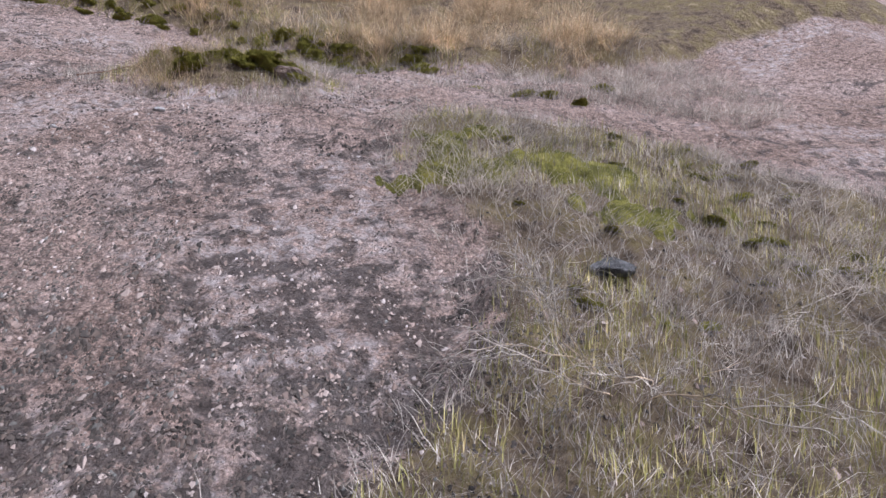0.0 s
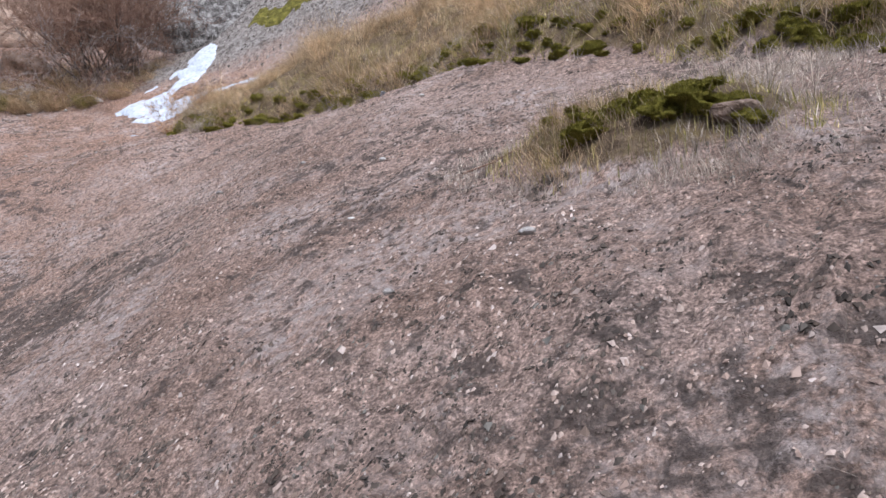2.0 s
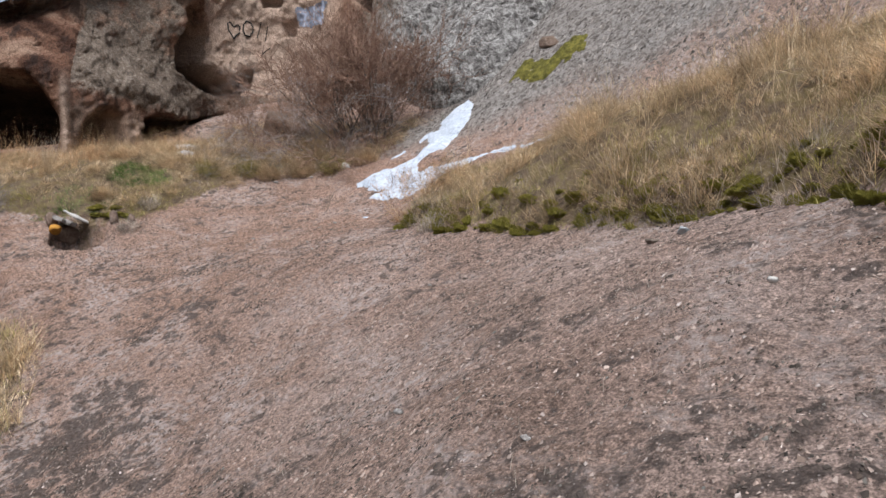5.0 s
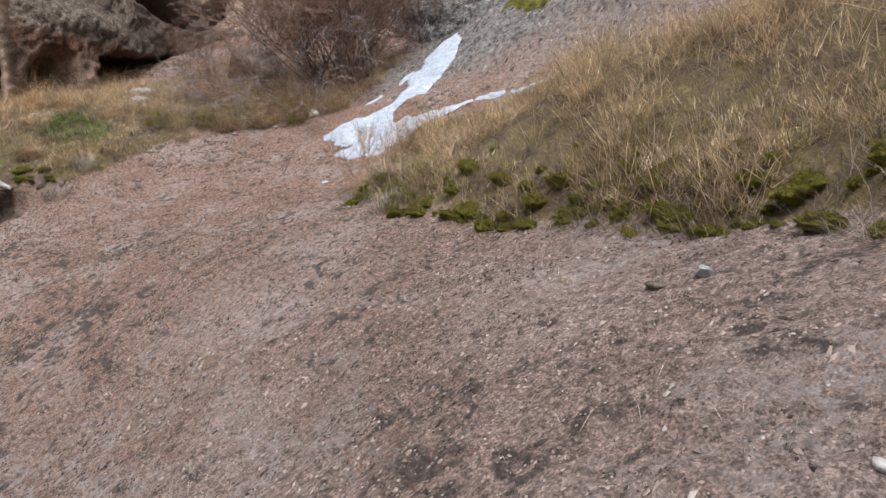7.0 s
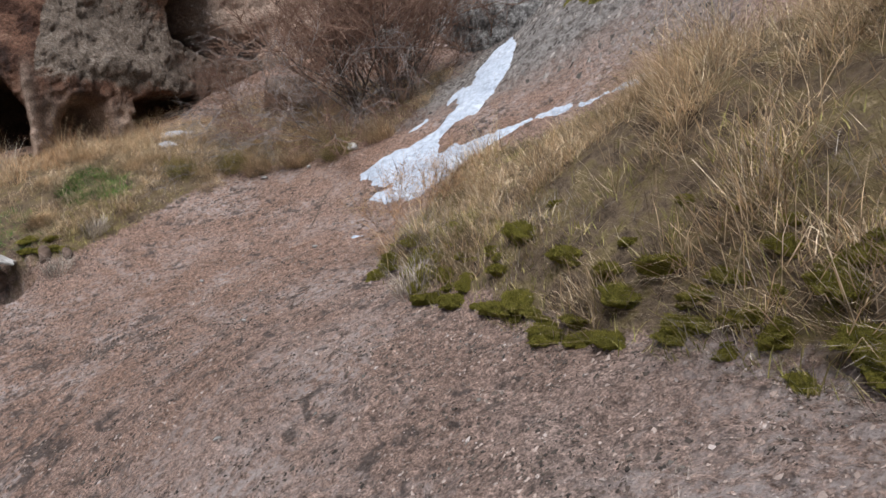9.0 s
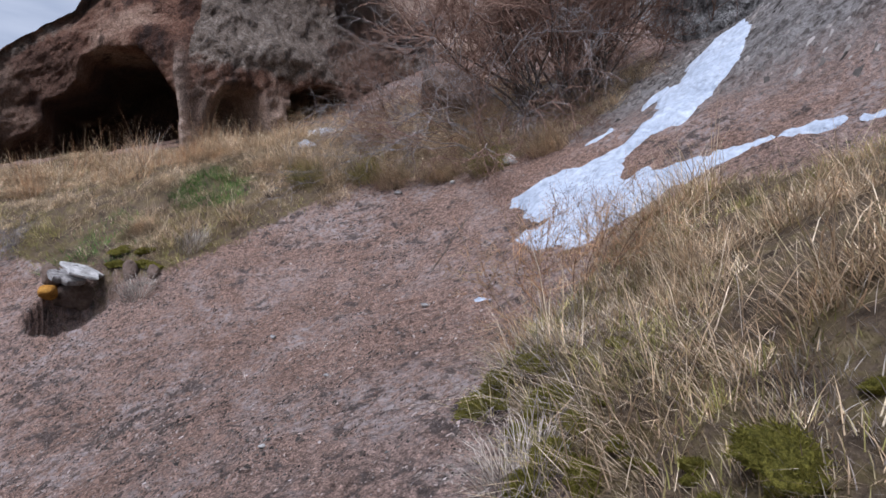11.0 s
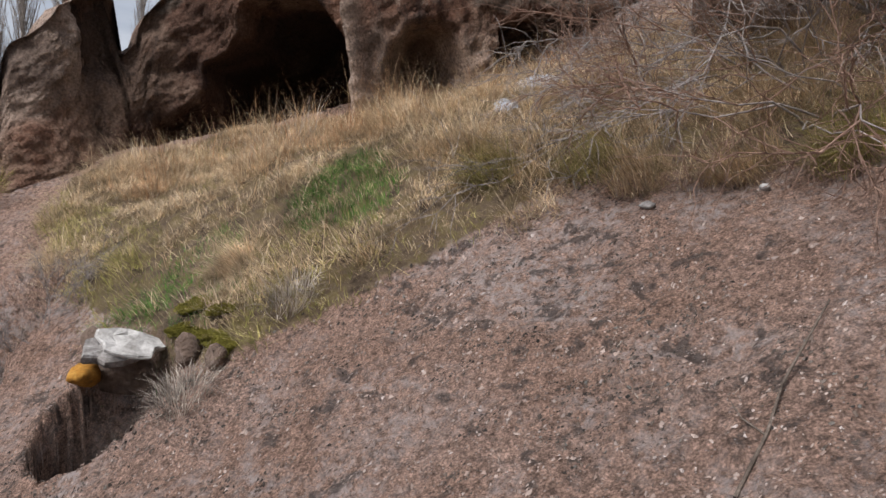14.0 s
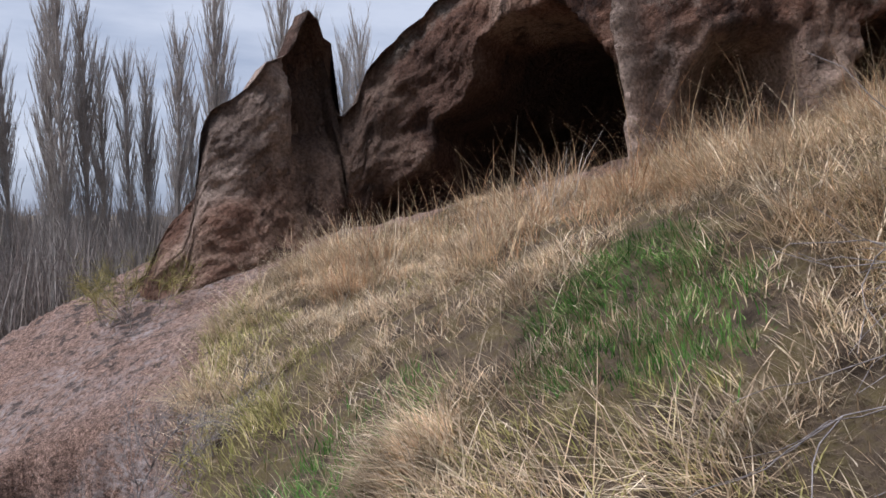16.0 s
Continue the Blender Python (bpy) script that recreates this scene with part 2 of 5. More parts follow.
def ground_material():
    m, nt, b = material("stony_soil", 0.95, 0.15)
    v = coords(nt)
    mask = attr(nt, "cover")
    soil = ramp(nt, noise_tex(nt, v, 1.1, 6, 0.6), (0.3, (0.24, 0.165, 0.132)), (0.5, (0.315, 0.225, 0.188)), (0.7, (0.375, 0.285, 0.25)))
    sep = nt.nodes.new("ShaderNodeSeparateXYZ")
    nt.links.new(v, sep.inputs["Vector"])
    far_end = maths(nt, "MULTIPLY", maths(nt, "ADD", sep.outputs["X"], 5.0), -0.16)
    soil = mixed(nt, ramp(nt, maths(nt, "ADD", far_end, maths(nt, "MULTIPLY", noise_tex(nt, v, 0.7, 4), 0.4)), (0.15, 0.0), (0.9, 0.8)), soil, mixed(nt, 0.65, soil, (0.31, 0.185, 0.132)))
    grain = ramp(nt, noise_tex(nt, v, 26, 6, 0.7), (0.34, 0.38), (0.5, 1.0), (0.66, 1.55))
    soil = mixed(nt, 1.0, soil, grain, "MULTIPLY")
    soil = mixed(nt, 1.0, soil, ramp(nt, noise_tex(nt, v, 95, 3, 0.6), (0.36, 0.55), (0.5, 1.0), (0.66, 1.65)), "MULTIPLY")
    pale = ramp(nt, noise_tex(nt, v, 0.9, 7, 0.68, 0.5), (0.47, 0.0), (0.6, 1.0))
    pale = mixed(nt, 1.0, pale, ramp(nt, noise_tex(nt, v, 18, 4, 0.7), (0.42, 0.0), (0.6, 1.0)), "MULTIPLY")
    soil = mixed(nt, maths(nt, "MULTIPLY", pale, 0.85), soil, (0.50, 0.43, 0.41))
    # dark and grey-green crusts of lichen, in loose drifts
    drift = noise_tex(nt, v, 0.75, 5, 0.6, 0.4)
    blot = noise_tex(nt, v, 7.5, 6, 0.66, 0.3)
    dark = ramp(nt, maths(nt, "ADD", maths(nt, "MULTIPLY", drift, 0.45), maths(nt, "ADD", maths(nt, "MULTIPLY", blot, 0.85), maths(nt, "MULTIPLY", mask[2], 0.20))), (0.695, 0.0), (0.765, 1.0))
    soil = mixed(nt, maths(nt, "MULTIPLY", dark, 0.85), soil, ramp(nt, noise_tex(nt, v, 40, 3, 0.6), (0.35, (0.04, 0.032, 0.029)), (0.7, (0.15, 0.122, 0.11))))
    chip = cells(nt, v, 55)
    tone = cells(nt, v, 55, "Color")
    chips = maths(nt, "MULTIPLY", ramp(nt, chip, (0.16, 1.0), (0.24, 0.0)), ramp(nt, tone, (0.62, 0.0), (0.72, 1.0)))
    soil = mixed(nt, maths(nt, "MULTIPLY", chips, 0.6), soil, (0.52, 0.46, 0.44))
    # grey lichen-grown rock
    grey = ramp(nt, noise_tex(nt, v, 9, 8, 0.75, 0.6), (0.34, (0.05, 0.045, 0.042)), (0.46, (0.19, 0.17, 0.158)), (0.57, (0.36, 0.34, 0.325)), (0.68, (0.14, 0.115, 0.10)))
    col = mixed(nt, mask[1], soil, grey)
    # soil under the grass: dark humus, straw and moss
    turf = ramp(nt, noise_tex(nt, v, 5.5, 7, 0.7), (0.34, (0.07, 0.05, 0.035)), (0.48, (0.19, 0.14, 0.095)), (0.58, (0.20, 0.155, 0.075)), (0.7, (0.36, 0.28, 0.18)))
    edge = ramp(nt, maths(nt, "ADD", mask[0], maths(nt, "MULTIPLY", maths(nt, "SUBTRACT", noise_tex(nt, v, 6, 5, 0.6), 0.5), 0.6)), (0.4, 0.0), (0.6, 1.0))
    col = mixed(nt, edge, col, turf)
    nt.links.new(col, b.inputs["Base Color"])
    h = maths(nt, "ADD", maths(nt, "MULTIPLY", noise_tex(nt, v, 22, 8, 0.72), 1.0), maths(nt, "ADD", maths(nt, "MULTIPLY", chips, 0.35), maths(nt, "MULTIPLY", noise_tex(nt, v, 7, 6, 0.65), 1.5)))
    relief(nt, b, h, 1.0, 0.09)
    return m


def rock_material():
    m, nt, b = material("weathered_tuff", 0.92, 0.15)
    v = coords(nt)
    mask = attr(nt, "cover")
    tuff = ramp(nt, noise_tex(nt, v, 0.8, 7, 0.62, 0.4), (0.39, (0.06, 0.03, 0.021)), (0.5, (0.20, 0.108, 0.074)), (0.61, (0.40, 0.27, 0.20)))
    streak = noise_tex(nt, coords(nt, (2.4, 2.4, 0.45)), 1.1, 7, 0.7, 0.3)
    tuff = mixed(nt, ramp(nt, streak, (0.52, 0.0), (0.62, 0.75)), tuff, (0.038, 0.027, 0.024))
    tuff = mixed(nt, mask[2], tuff, mixed(nt, 0.8, tuff, (0.56, 0.43, 0.35)))
    # first mask: shade of the hollows put into the colour, plus dark rock varnish
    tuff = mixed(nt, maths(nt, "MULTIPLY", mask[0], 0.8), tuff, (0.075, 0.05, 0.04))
    lichen = ramp(nt, noise_tex(nt, v, 6, 8, 0.75, 0.8), (0.34, (0.10, 0.085, 0.075)), (0.5, (0.21, 0.165, 0.132)), (0.66, (0.34, 0.295, 0.255)))
    grey = ramp(nt, maths(nt, "ADD", mask[1], maths(nt, "MULTIPLY", maths(nt, "SUBTRACT", noise_tex(nt, v, 2.5, 6, 0.7), 0.5), 1.3)), (0.42, 0.0), (0.62, 1.0))
    col = mixed(nt, grey, tuff, lichen)
    ashen = ramp(nt, noise_tex(nt, v, 7, 9, 0.8, 0.5), (0.38, (0.05, 0.046, 0.044)), (0.48, (0.21, 0.20, 0.195)), (0.56, (0.43, 0.42, 0.41)), (0.7, (0.62, 0.61, 0.6)))
    col = mixed(nt, mask[3], col, ashen)
    col = mixed(nt, 1.0, col, ramp(nt, noise_tex(nt, v, 30, 4, 0.6), (0.3, 0.55), (0.7, 1.4)), "MULTIPLY")
    nt.links.new(col, b.inputs["Base Color"])
    h = maths(nt, "ADD", maths(nt, "MULTIPLY", noise_tex(nt, v, 3, 9, 0.68), 2.0), noise_tex(nt, v, 19, 6, 0.7))
    relief(nt, b, h, 1.0, 0.12)
    return m


def island_material(name, *stops, rough=0.85, through_light=0.0, spec=0.15):
    """A material whose colour differs from piece to piece of one mesh."""
    m, nt, b = material(name, rough, spec)
    g = nt.nodes.new("ShaderNodeNewGeometry")
    col = ramp(nt, g.outputs["Random Per Island"], *stops)
    col = mixed(nt, 1.0, col, ramp(nt, noise_tex(nt, coords(nt), 2.6, 5, 0.65), (0.34, 0.62 if through_light else 0.42), (0.5, 1.1 if through_light else 0.85), (0.68, 1.4 if through_light else 1.15)), "MULTIPLY")
    if through_light > 0:
        col = mixed(nt, 1.0, col, ramp(nt, noise_tex(nt, coords(nt), 9.5, 4, 0.6), (0.36, 0.52), (0.5, 1.05), (0.64, 1.45)), "MULTIPLY")
    nt.links.new(col, b.inputs["Base Color"])
    if through_light > 0:
        leaf = nt.nodes.new("ShaderNodeBsdfTranslucent")
        both = nt.nodes.new("ShaderNodeMixShader")
        both.inputs["Fac"].default_value = through_light
        nt.links.new(col, leaf.inputs["Color"])
        nt.links.new(b.outputs["BSDF"], both.inputs[1])
        nt.links.new(leaf.outputs["BSDF"], both.inputs[2])
        nt.links.new(both.outputs["Shader"], nt.nodes["Material Output"].inputs["Surface"])
    return m


def mottled(name, low, mid, high, scale=12, rough=0.9, bump=0.6, depth=0.02, spec=0.2):
    m, nt, b = material(name, rough, spec)
    v = coords(nt)
    n = noise_tex(nt, v, scale, 8, 0.7, 0.3)
    col = ramp(nt, n, (0.32, low), (0.5, mid), (0.68, high))
    col = mixed(nt, 1.0, col, ramp(nt, noise_tex(nt, v, scale * 6, 3, 0.6), (0.3, 0.75), (0.7, 1.2)), "MULTIPLY")
    nt.links.new(col, b.inputs["Base Color"])
    relief(nt, b, maths(nt, "ADD", n, noise_tex(nt, v, scale * 5, 5, 0.7)), bump, depth)
    return m


SOIL = ground_material()
ROCK = rock_material()
STRAW = island_material("dry_grass", (0.0, (0.20, 0.135, 0.085)), (0.25, (0.56, 0.42, 0.27)), (0.5, (0.36, 0.265, 0.175)), (0.75, (0.72, 0.60, 0.44)), (0.94, (0.25, 0.205, 0.095)), (1.0, (0.42, 0.34, 0.27)), through_light=0.25)
RUST = island_material("rust_coloured_stalks", (0.0, (0.33, 0.18, 0.10)), (0.5, (0.48, 0.30, 0.17)), (1.0, (0.52, 0.39, 0.24)), through_light=0.35)
GREEN = island_material("green_grass", (0.0, (0.05, 0.12, 0.025)), (0.5, (0.09, 0.19, 0.04)), (0.8, (0.17, 0.23, 0.07)), (1.0, (0.5, 0.42, 0.26)), through_light=0.28)
OLIVE = island_material("olive_grass", (0.0, (0.17, 0.165, 0.05)), (0.5, (0.30, 0.27, 0.10)), (1.0, (0.48, 0.39, 0.2)), through_light=0.28)
GREYSTALK = island_material("grey_dead_stalks", (0.0, (0.22, 0.185, 0.16)), (0.5, (0.38, 0.33, 0.285)), (1.0, (0.56, 0.50, 0.43)), through_light=0.3)
PEBBLE = island_material("loose_chips", (0.0, (0.11, 0.082, 0.07)), (0.4, (0.26, 0.19, 0.16)), (0.65, (0.33, 0.26, 0.225)), (0.9, (0.33, 0.265, 0.235)), (1.0, (0.42, 0.36, 0.335)))
CRUST = island_material("dark_lichen_crust", (0.0, (0.035, 0.03, 0.027)), (0.5, (0.085, 0.068, 0.058)), (0.85, (0.15, 0.11, 0.09)), (1.0, (0.13, 0.125, 0.115)))
MOSS = mottled("moss", (0.08, 0.075, 0.02), (0.30, 0.27, 0.05), (0.52, 0.46, 0.10), 14, 0.95, 1.0, 0.05, 0.1)
FLATMOSS = mottled("flat_moss", (0.04, 0.04, 0.014), (0.13, 0.12, 0.03), (0.27, 0.24, 0.06), 9, 0.95, 1.0, 0.05, 0.1)
SNOW = mottled("old_snow", (0.33, 0.375, 0.45), (0.43, 0.48, 0.56), (0.49, 0.53, 0.60), 3, 0.6, 0.7, 0.06, 0.2)
SCREESTONE = mottled("dark_grey_stone", (0.06, 0.057, 0.056), (0.16, 0.155, 0.155), (0.30, 0.295, 0.30), 16, 0.9, 1.0, 0.05)
SCREE = island_material("scree_chips", (0.0, (0.06, 0.052, 0.047)), (0.5, (0.16, 0.14, 0.125)), (1.0, (0.30, 0.27, 0.25)))
TUFFSTONE = mottled("brown_tuff_stone", (0.09, 0.065, 0.05), (0.2, 0.145, 0.115), (0.32, 0.25, 0.21), 4, 0.92, 1.0, 0.06)
GREYSTONE = mottled("grey_lichened_stone", (0.10, 0.09, 0.085), (0.25, 0.235, 0.225), (0.44, 0.43, 0.42), 9)
PALESTONE = mottled("pale_limestone", (0.24, 0.23, 0.215), (0.40, 0.39, 0.375), (0.50, 0.49, 0.48), 6, 0.85, 0.5)
OCHRE = mottled("ochre_lichened_stone", (0.14, 0.075, 0.02), (0.36, 0.17, 0.03), (0.44, 0.25, 0.06), 10)
BARK = mottled("grey_brown_bark", (0.055, 0.042, 0.035), (0.12, 0.095, 0.078), (0.2, 0.165, 0.14), 18)
TWIG = mottled("reddish_twigs", (0.10, 0.06, 0.046), (0.22, 0.135, 0.10), (0.32, 0.22, 0.17), 6)
PALETWIG = mottled("pale_bramble_stems", (0.13, 0.115, 0.11), (0.27, 0.24, 0.23), (0.42, 0.38, 0.36), 6)
POPLAR = mottled("poplar_bark", (0.25, 0.215, 0.19), (0.36, 0.315, 0.28), (0.46, 0.42, 0.38), 1.5)


def plastic_material():
    m, nt, b = material("crumpled_clear_plastic", 0.25, 0.5)
    b.inputs["Base Color"].default_value = (0.42, 0.45, 0.48, 1)
    b.inputs["Transmission Weight"].default_value = 0.45
    relief(nt, b, noise_tex(nt, coords(nt), 60, 5, 0.6), 0.5, 0.01)
    return m


PLASTIC = plastic_material()


# ---- mesh builders ----
def mesh_object(name, verts, faces, mat, parent=None, shade=True):
    me = bpy.data.meshes.new(name)
    verts = np.asarray(verts, np.float32).reshape(-1, 3)
    groups = [np.asarray(f, np.int32) for f in (faces if isinstance(faces, tuple) else (faces,))]
    sizes = np.concatenate([np.full(len(f), f.shape[1], np.int32) for f in groups])
    corners = np.concatenate([f.ravel() for f in groups])
    me.vertices.add(len(verts))
    me.vertices.foreach_set("co", verts.ravel())
    me.loops.add(len(corners))
    me.loops.foreach_set("vertex_index", corners)
    me.polygons.add(len(sizes))
    me.polygons.foreach_set("loop_start", np.concatenate([[0], np.cumsum(sizes)[:-1]]).astype(np.int32))
    me.update(calc_edges=True)
    me.materials.append(mat)
    if shade:
        me.shade_smooth()
    else:
        me.shade_flat()
    ob = new(name, me)
    if parent is not None:
        ob.parent = parent
    return ob


def set_cover(ob, r, g, b, a=None):
    me = ob.data
    layer = me.attributes.new("cover", "FLOAT_COLOR", "POINT")
    layer.data.foreach_set("color", np.stack([r, g, b, np.zeros_like(r) if a is None else a], -1).astype(np.float32).ravel())


def grid_faces(nu, nv):
    i, j = np.meshgrid(np.arange(nu - 1), np.arange(nv - 1), indexing="ij")
    a = (i * nv + j).ravel()
    return np.stack([a, a + nv, a + nv + 1, a + 1], -1)


def tubes(paths, sides=5):
    """Tapered tubes along paths of (points, start radius, end radius), as one set of verts and faces."""
    V, F, base = [], [], 0
    ring = np.arange(sides) * 2 * np.pi / sides
    side = np.arange(sides)
    for pts, r0, r1 in paths:
        pts = np.asarray(pts, float)
        n = len(pts)
        tan = np.gradient(pts, axis=0)
        tan /= np.linalg.norm(tan, axis=1)[:, None] + 1e-9
        ref = np.where(np.abs(tan[:, 2:3]) > 0.9, np.array([[1.0, 0, 0]]), np.array([[0, 0, 1.0]]))
        u = np.cross(tan, ref)
        u /= np.linalg.norm(u, axis=1)[:, None] + 1e-9
        w = np.cross(tan, u)
        r = np.linspace(r0, r1, n)[:, None, None]
        circle = pts[:, None] + r * (np.cos(ring)[None, :, None] * u[:, None] + np.sin(ring)[None, :, None] * w[:, None])
        V.append(circle.reshape(-1, 3))
        a = (base + np.arange(n - 1)[:, None] * sides + side[None]).ravel()
        c = (base + np.arange(n - 1)[:, None] * sides + (side[None] + 1) % sides).ravel()
        F.append(np.stack([a, c, c + sides, a + sides], -1))
        base += n * sides
    return np.concatenate(V), np.concatenate(F)


def tube_object(name, paths, mat, parent=None, sides=5):
    v, f = tubes(paths, sides)
    return mesh_object(name, v, f, mat, parent)


def blades(name, x, y, height, width, lean, heading, mat, droop=0.6, sink=0.008):
    """Tapered, bent grass blades rooted on the ground at x, y."""
    n = len(x)
    z = land(x, y) - sink
    hx, hy = np.cos(heading), np.sin(heading)
    px, py = -hy, hx
    sway, clear = RNG.normal(0, 0.22, n), RNG.uniform(0.012, 0.085, n)
    verts = np.empty((n, 5, 3))
    for k, (share, bend, wide) in enumerate(((0.0, 0.0, 1.0), (0.55, 0.42, 0.75), (1.0, 1.0, 0.0))):
        up = height * (share * np.cos(lean) - droop * bend * bend * np.sin(lean) * 0.5)
        out = height * np.sin(lean) * (0.45 * share + 0.55 * bend)
        side = height * sway * bend
        mx, my, mz = x + hx * out + px * side, y + hy * out + py * side, z + np.maximum(up, clear * share)
        if k < 2:
            verts[:, 2 * k] = np.stack([mx - px * width * wide, my - py * width * wide, mz], -1)
            verts[:, 2 * k + 1] = np.stack([mx + px * width * wide, my + py * width * wide, mz], -1)
        else:
            verts[:, 4] = np.stack([mx, my, mz], -1)
    base = (np.arange(n) * 5)[:, None]
    return mesh_object(name, verts.reshape(-1, 3), (base + np.array([[0, 1, 3, 2]]), base + np.array([[2, 3, 4]])), mat, shade=False)


def scatter(n, test, box):
    """n places in box where test(x, y) gives more than a random number."""
    xs, ys, got = [], [], 0
    while got < n:
        x = RNG.uniform(box[0], box[2], n)
        y = RNG.uniform(box[1], box[3], n)
        keep = test(x, y) > RNG.random(n)
        xs.append(x[keep])
        ys.append(y[keep])
        got += keep.sum()
    return np.concatenate(xs)[:n], np.concatenate(ys)[:n]


def stone_mesh(name, size, seed, rough=0.25, flat=1.0, detail=3, facets=14):
    bm = bmesh.new()
    bmesh.ops.create_icosphere(bm, subdivisions=detail, radius=1.0)
    co = np.array([v.co[:] for v in bm.verts])
    k = 1 + rough * 2.2 * fbm(co[:, 0] * 1.1 + seed * 7.1, co[:, 1] * 1.1, co[:, 2] * 1.1, 4, seed)
    # flatten a few facets so that it reads as broken stone
    r = np.random.default_rng(seed)
    for _ in range(facets):
        d = r.normal(size=3)
        d /= np.linalg.norm(d)
        h = (co * k[:, None]) @ d
        lim = 0.5 + 0.35 * r.random()
        k = np.where(h > lim, k * (lim + 0.05 * (h - lim)) / np.maximum(h, 1e-6), k)
    co = co * k[:, None] * np.asarray(size)
    co[:, 2] *= flat
    for v, c in zip(bm.verts, co):
        v.co = c
    me = bpy.data.meshes.new(name)
    bm.to_mesh(me)
    bm.free()
    me.shade_smooth()
    return me


def stone(name, x, y, size, seed, mat, label, turn=0.0, sink=0.3, z=None, tip=(0, 0), rough=0.25, category="stone", group="", detail=3):
    me = stone_mesh(name, size, seed, rough, 1.0, detail)
    me.materials.append(mat)
    ob = new(name, me)
    ob.matrix_world = pose(x, y, (ground_z(x, y) if z is None else z) + size[2] * (1 - sink) * 0.6, tip[0], tip[1], turn)
    return tagged(ob, label, category, group)


# ---- ground: one sheet to the horizon ----
def spread(lo, hi, step, reach):
    inner = np.arange(lo, hi + step * 0.5, step)
    out = 0.18 * np.cumsum(1.28 ** np.arange(40))
    out = out[out < reach]
    return np.concatenate([lo - out[::-1], inner, hi + out])


gx, gy = spread(-19.4, 3.4, 0.042, 2600), spread(-0.4, 13.8, 0.042, 2600)
GX, GY = np.meshgrid(gx, gy, indexing="ij")
GX, GY = GX.ravel(), GY.ravel()
ground = mesh_object("ground", np.stack([GX, GY, land(GX, GY)], -1), grid_faces(len(gx), len(gy)), SOIL)
in_mound, in_bank, in_low = inside(GX, GY, MOUND), inside(GX, GY, BANK), inside(GX, GY, LOW_BANK)
turf = np.maximum.reduce([smooth(-0.1, 0.25, in_mound), smooth(-0.15, 0.25, in_bank), smooth(-0.1, 0.3, in_low),
                          0.75 * smooth(-0.1, 0.3, inside(GX, GY, NEAR_PATCH)), smooth(0.0, 0.5, tussock_at(GX, GY)), smooth(-0.2, 0.2, inside(GX, GY, TERRACE)),
                          smooth(28, 40, np.hypot(GX + 8, GY - 6))])
grey_rock = smooth(0.0, 0.9, GY - 11.9 - 0.12 * (GX + 10) + 0.9 * fbm(GX, GY, 0, 3, 33)) * smooth(-12.6, -11.2, GX)
grey_rock = np.maximum(grey_rock, np.maximum(0.3 * trench_at(GX, GY), 0.7 * smooth(0.3, 0.8, den_at(GX, GY))))
dark_side = smooth(0.9, -0.4, np.abs(GY - (4.55 + 0.42 * (-GX - 4.6))) - 0.25) * smooth(-3.6, -4.6, GX) * smooth(-9, -7.5, GX)
dark_side = np.maximum(dark_side, 0.8 * smooth(2.6, 1.2, GY - 0.25 * GX) * smooth(-3.5, -0.6, GX))
set_cover(ground, turf, grey_rock, np.clip(0.75 * dark_side, 0, 1))
tagged(ground, "pinkish brown stony hillside soil with dark lichen crusts", "ground", kind="structure")

# ---- rock wall with caves ----
FOOT = [(-16.6, 3.2), (-16.9, 4.2), (-17.2, 5.0), (-18.2, 5.9), (-18.2, 7.2), (-17.4, 8.6), (-17.3, 9.4), (-17.7, 10.6), (-18.6, 12.0),
        (-18.7, 13.2), (-17.2, 14.4), (-14.5, 14.9), (-12.3, 13.9), (-10.6, 14.9), (-9.0, 16.6)]
CREST = [(0, 4.2), (0.8, 5.2), (1.02, 5.4), (1.2, 5.85), (1.46, 6.1), (1.5, 6.55), (1.53, 6.8), (1.6, 6.97), (1.96, 7.2), (2.16, 7.45), (2.46, 7.6), (2.55, 7.8), (2.68, 8.08), (2.8, 8.0), (2.83, 7.78), (2.94, 7.72), (2.96, 6.98),
         (3.0, 6.95), (3.16, 7.14), (3.22, 7.44), (3.38, 7.72), (3.55, 7.9), (3.76, 8.05), (3.9, 8.2), (4.2, 8.55), (4.6, 9.2), (5.5, 9.9), (6.6, 11.2), (8.0, 13.0), (9.2, 13.6), (14, 16.0), (18, 16.0), (20, 15.0), (23, 13.0)]
BIG_CAVE = [(3.9, 5.0), (3.92, 6.3), (3.94, 6.95), (4.2, 7.1), (4.42, 7.35), (4.47, 7.7), (4.76, 7.9), (5.4, 7.9), (5.8, 7.55), (6.08, 7.17), (6.14, 6.55), (6.14, 5.0)]
CAVE_SIDE = [(3.2, 5.0), (3.25, 6.15), (3.75, 6.45), (4.1, 6.9), (4.3, 6.0), (4.3, 5.0)]
ALCOVE = [(6.4, 5.6), (6.44, 6.7), (6.58, 7.15), (6.8, 7.42), (7.1, 7.52), (7.4, 7.45), (7.58, 7.1), (7.7, 6.7), (7.75, 5.6)]
UNDERCUT = [(7.95, 6.6), (7.98, 7.2), (8.05, 7.5), (8.45, 7.72), (9.3, 7.8), (10.0, 8.0), (10.9, 8.4), (11.45, 8.62), (11.5, 8.28), (10.45, 7.8), (10.05, 7.5), (8.9, 7.1), (8.7, 6.5)]
ARCH = [(9.1, 10.4), (9.5, 10.95), (9.85, 10.8), (10.05, 10.45), (10.3, 10.3), (10.38, 9.55), (10.7, 9.3), (11.08, 9.42), (11.5, 9.68), (11.52, 9.25), (11.14, 8.89), (10.6, 8.77), (10.0, 8.8), (9.2, 8.98), (9.08, 9.58)]
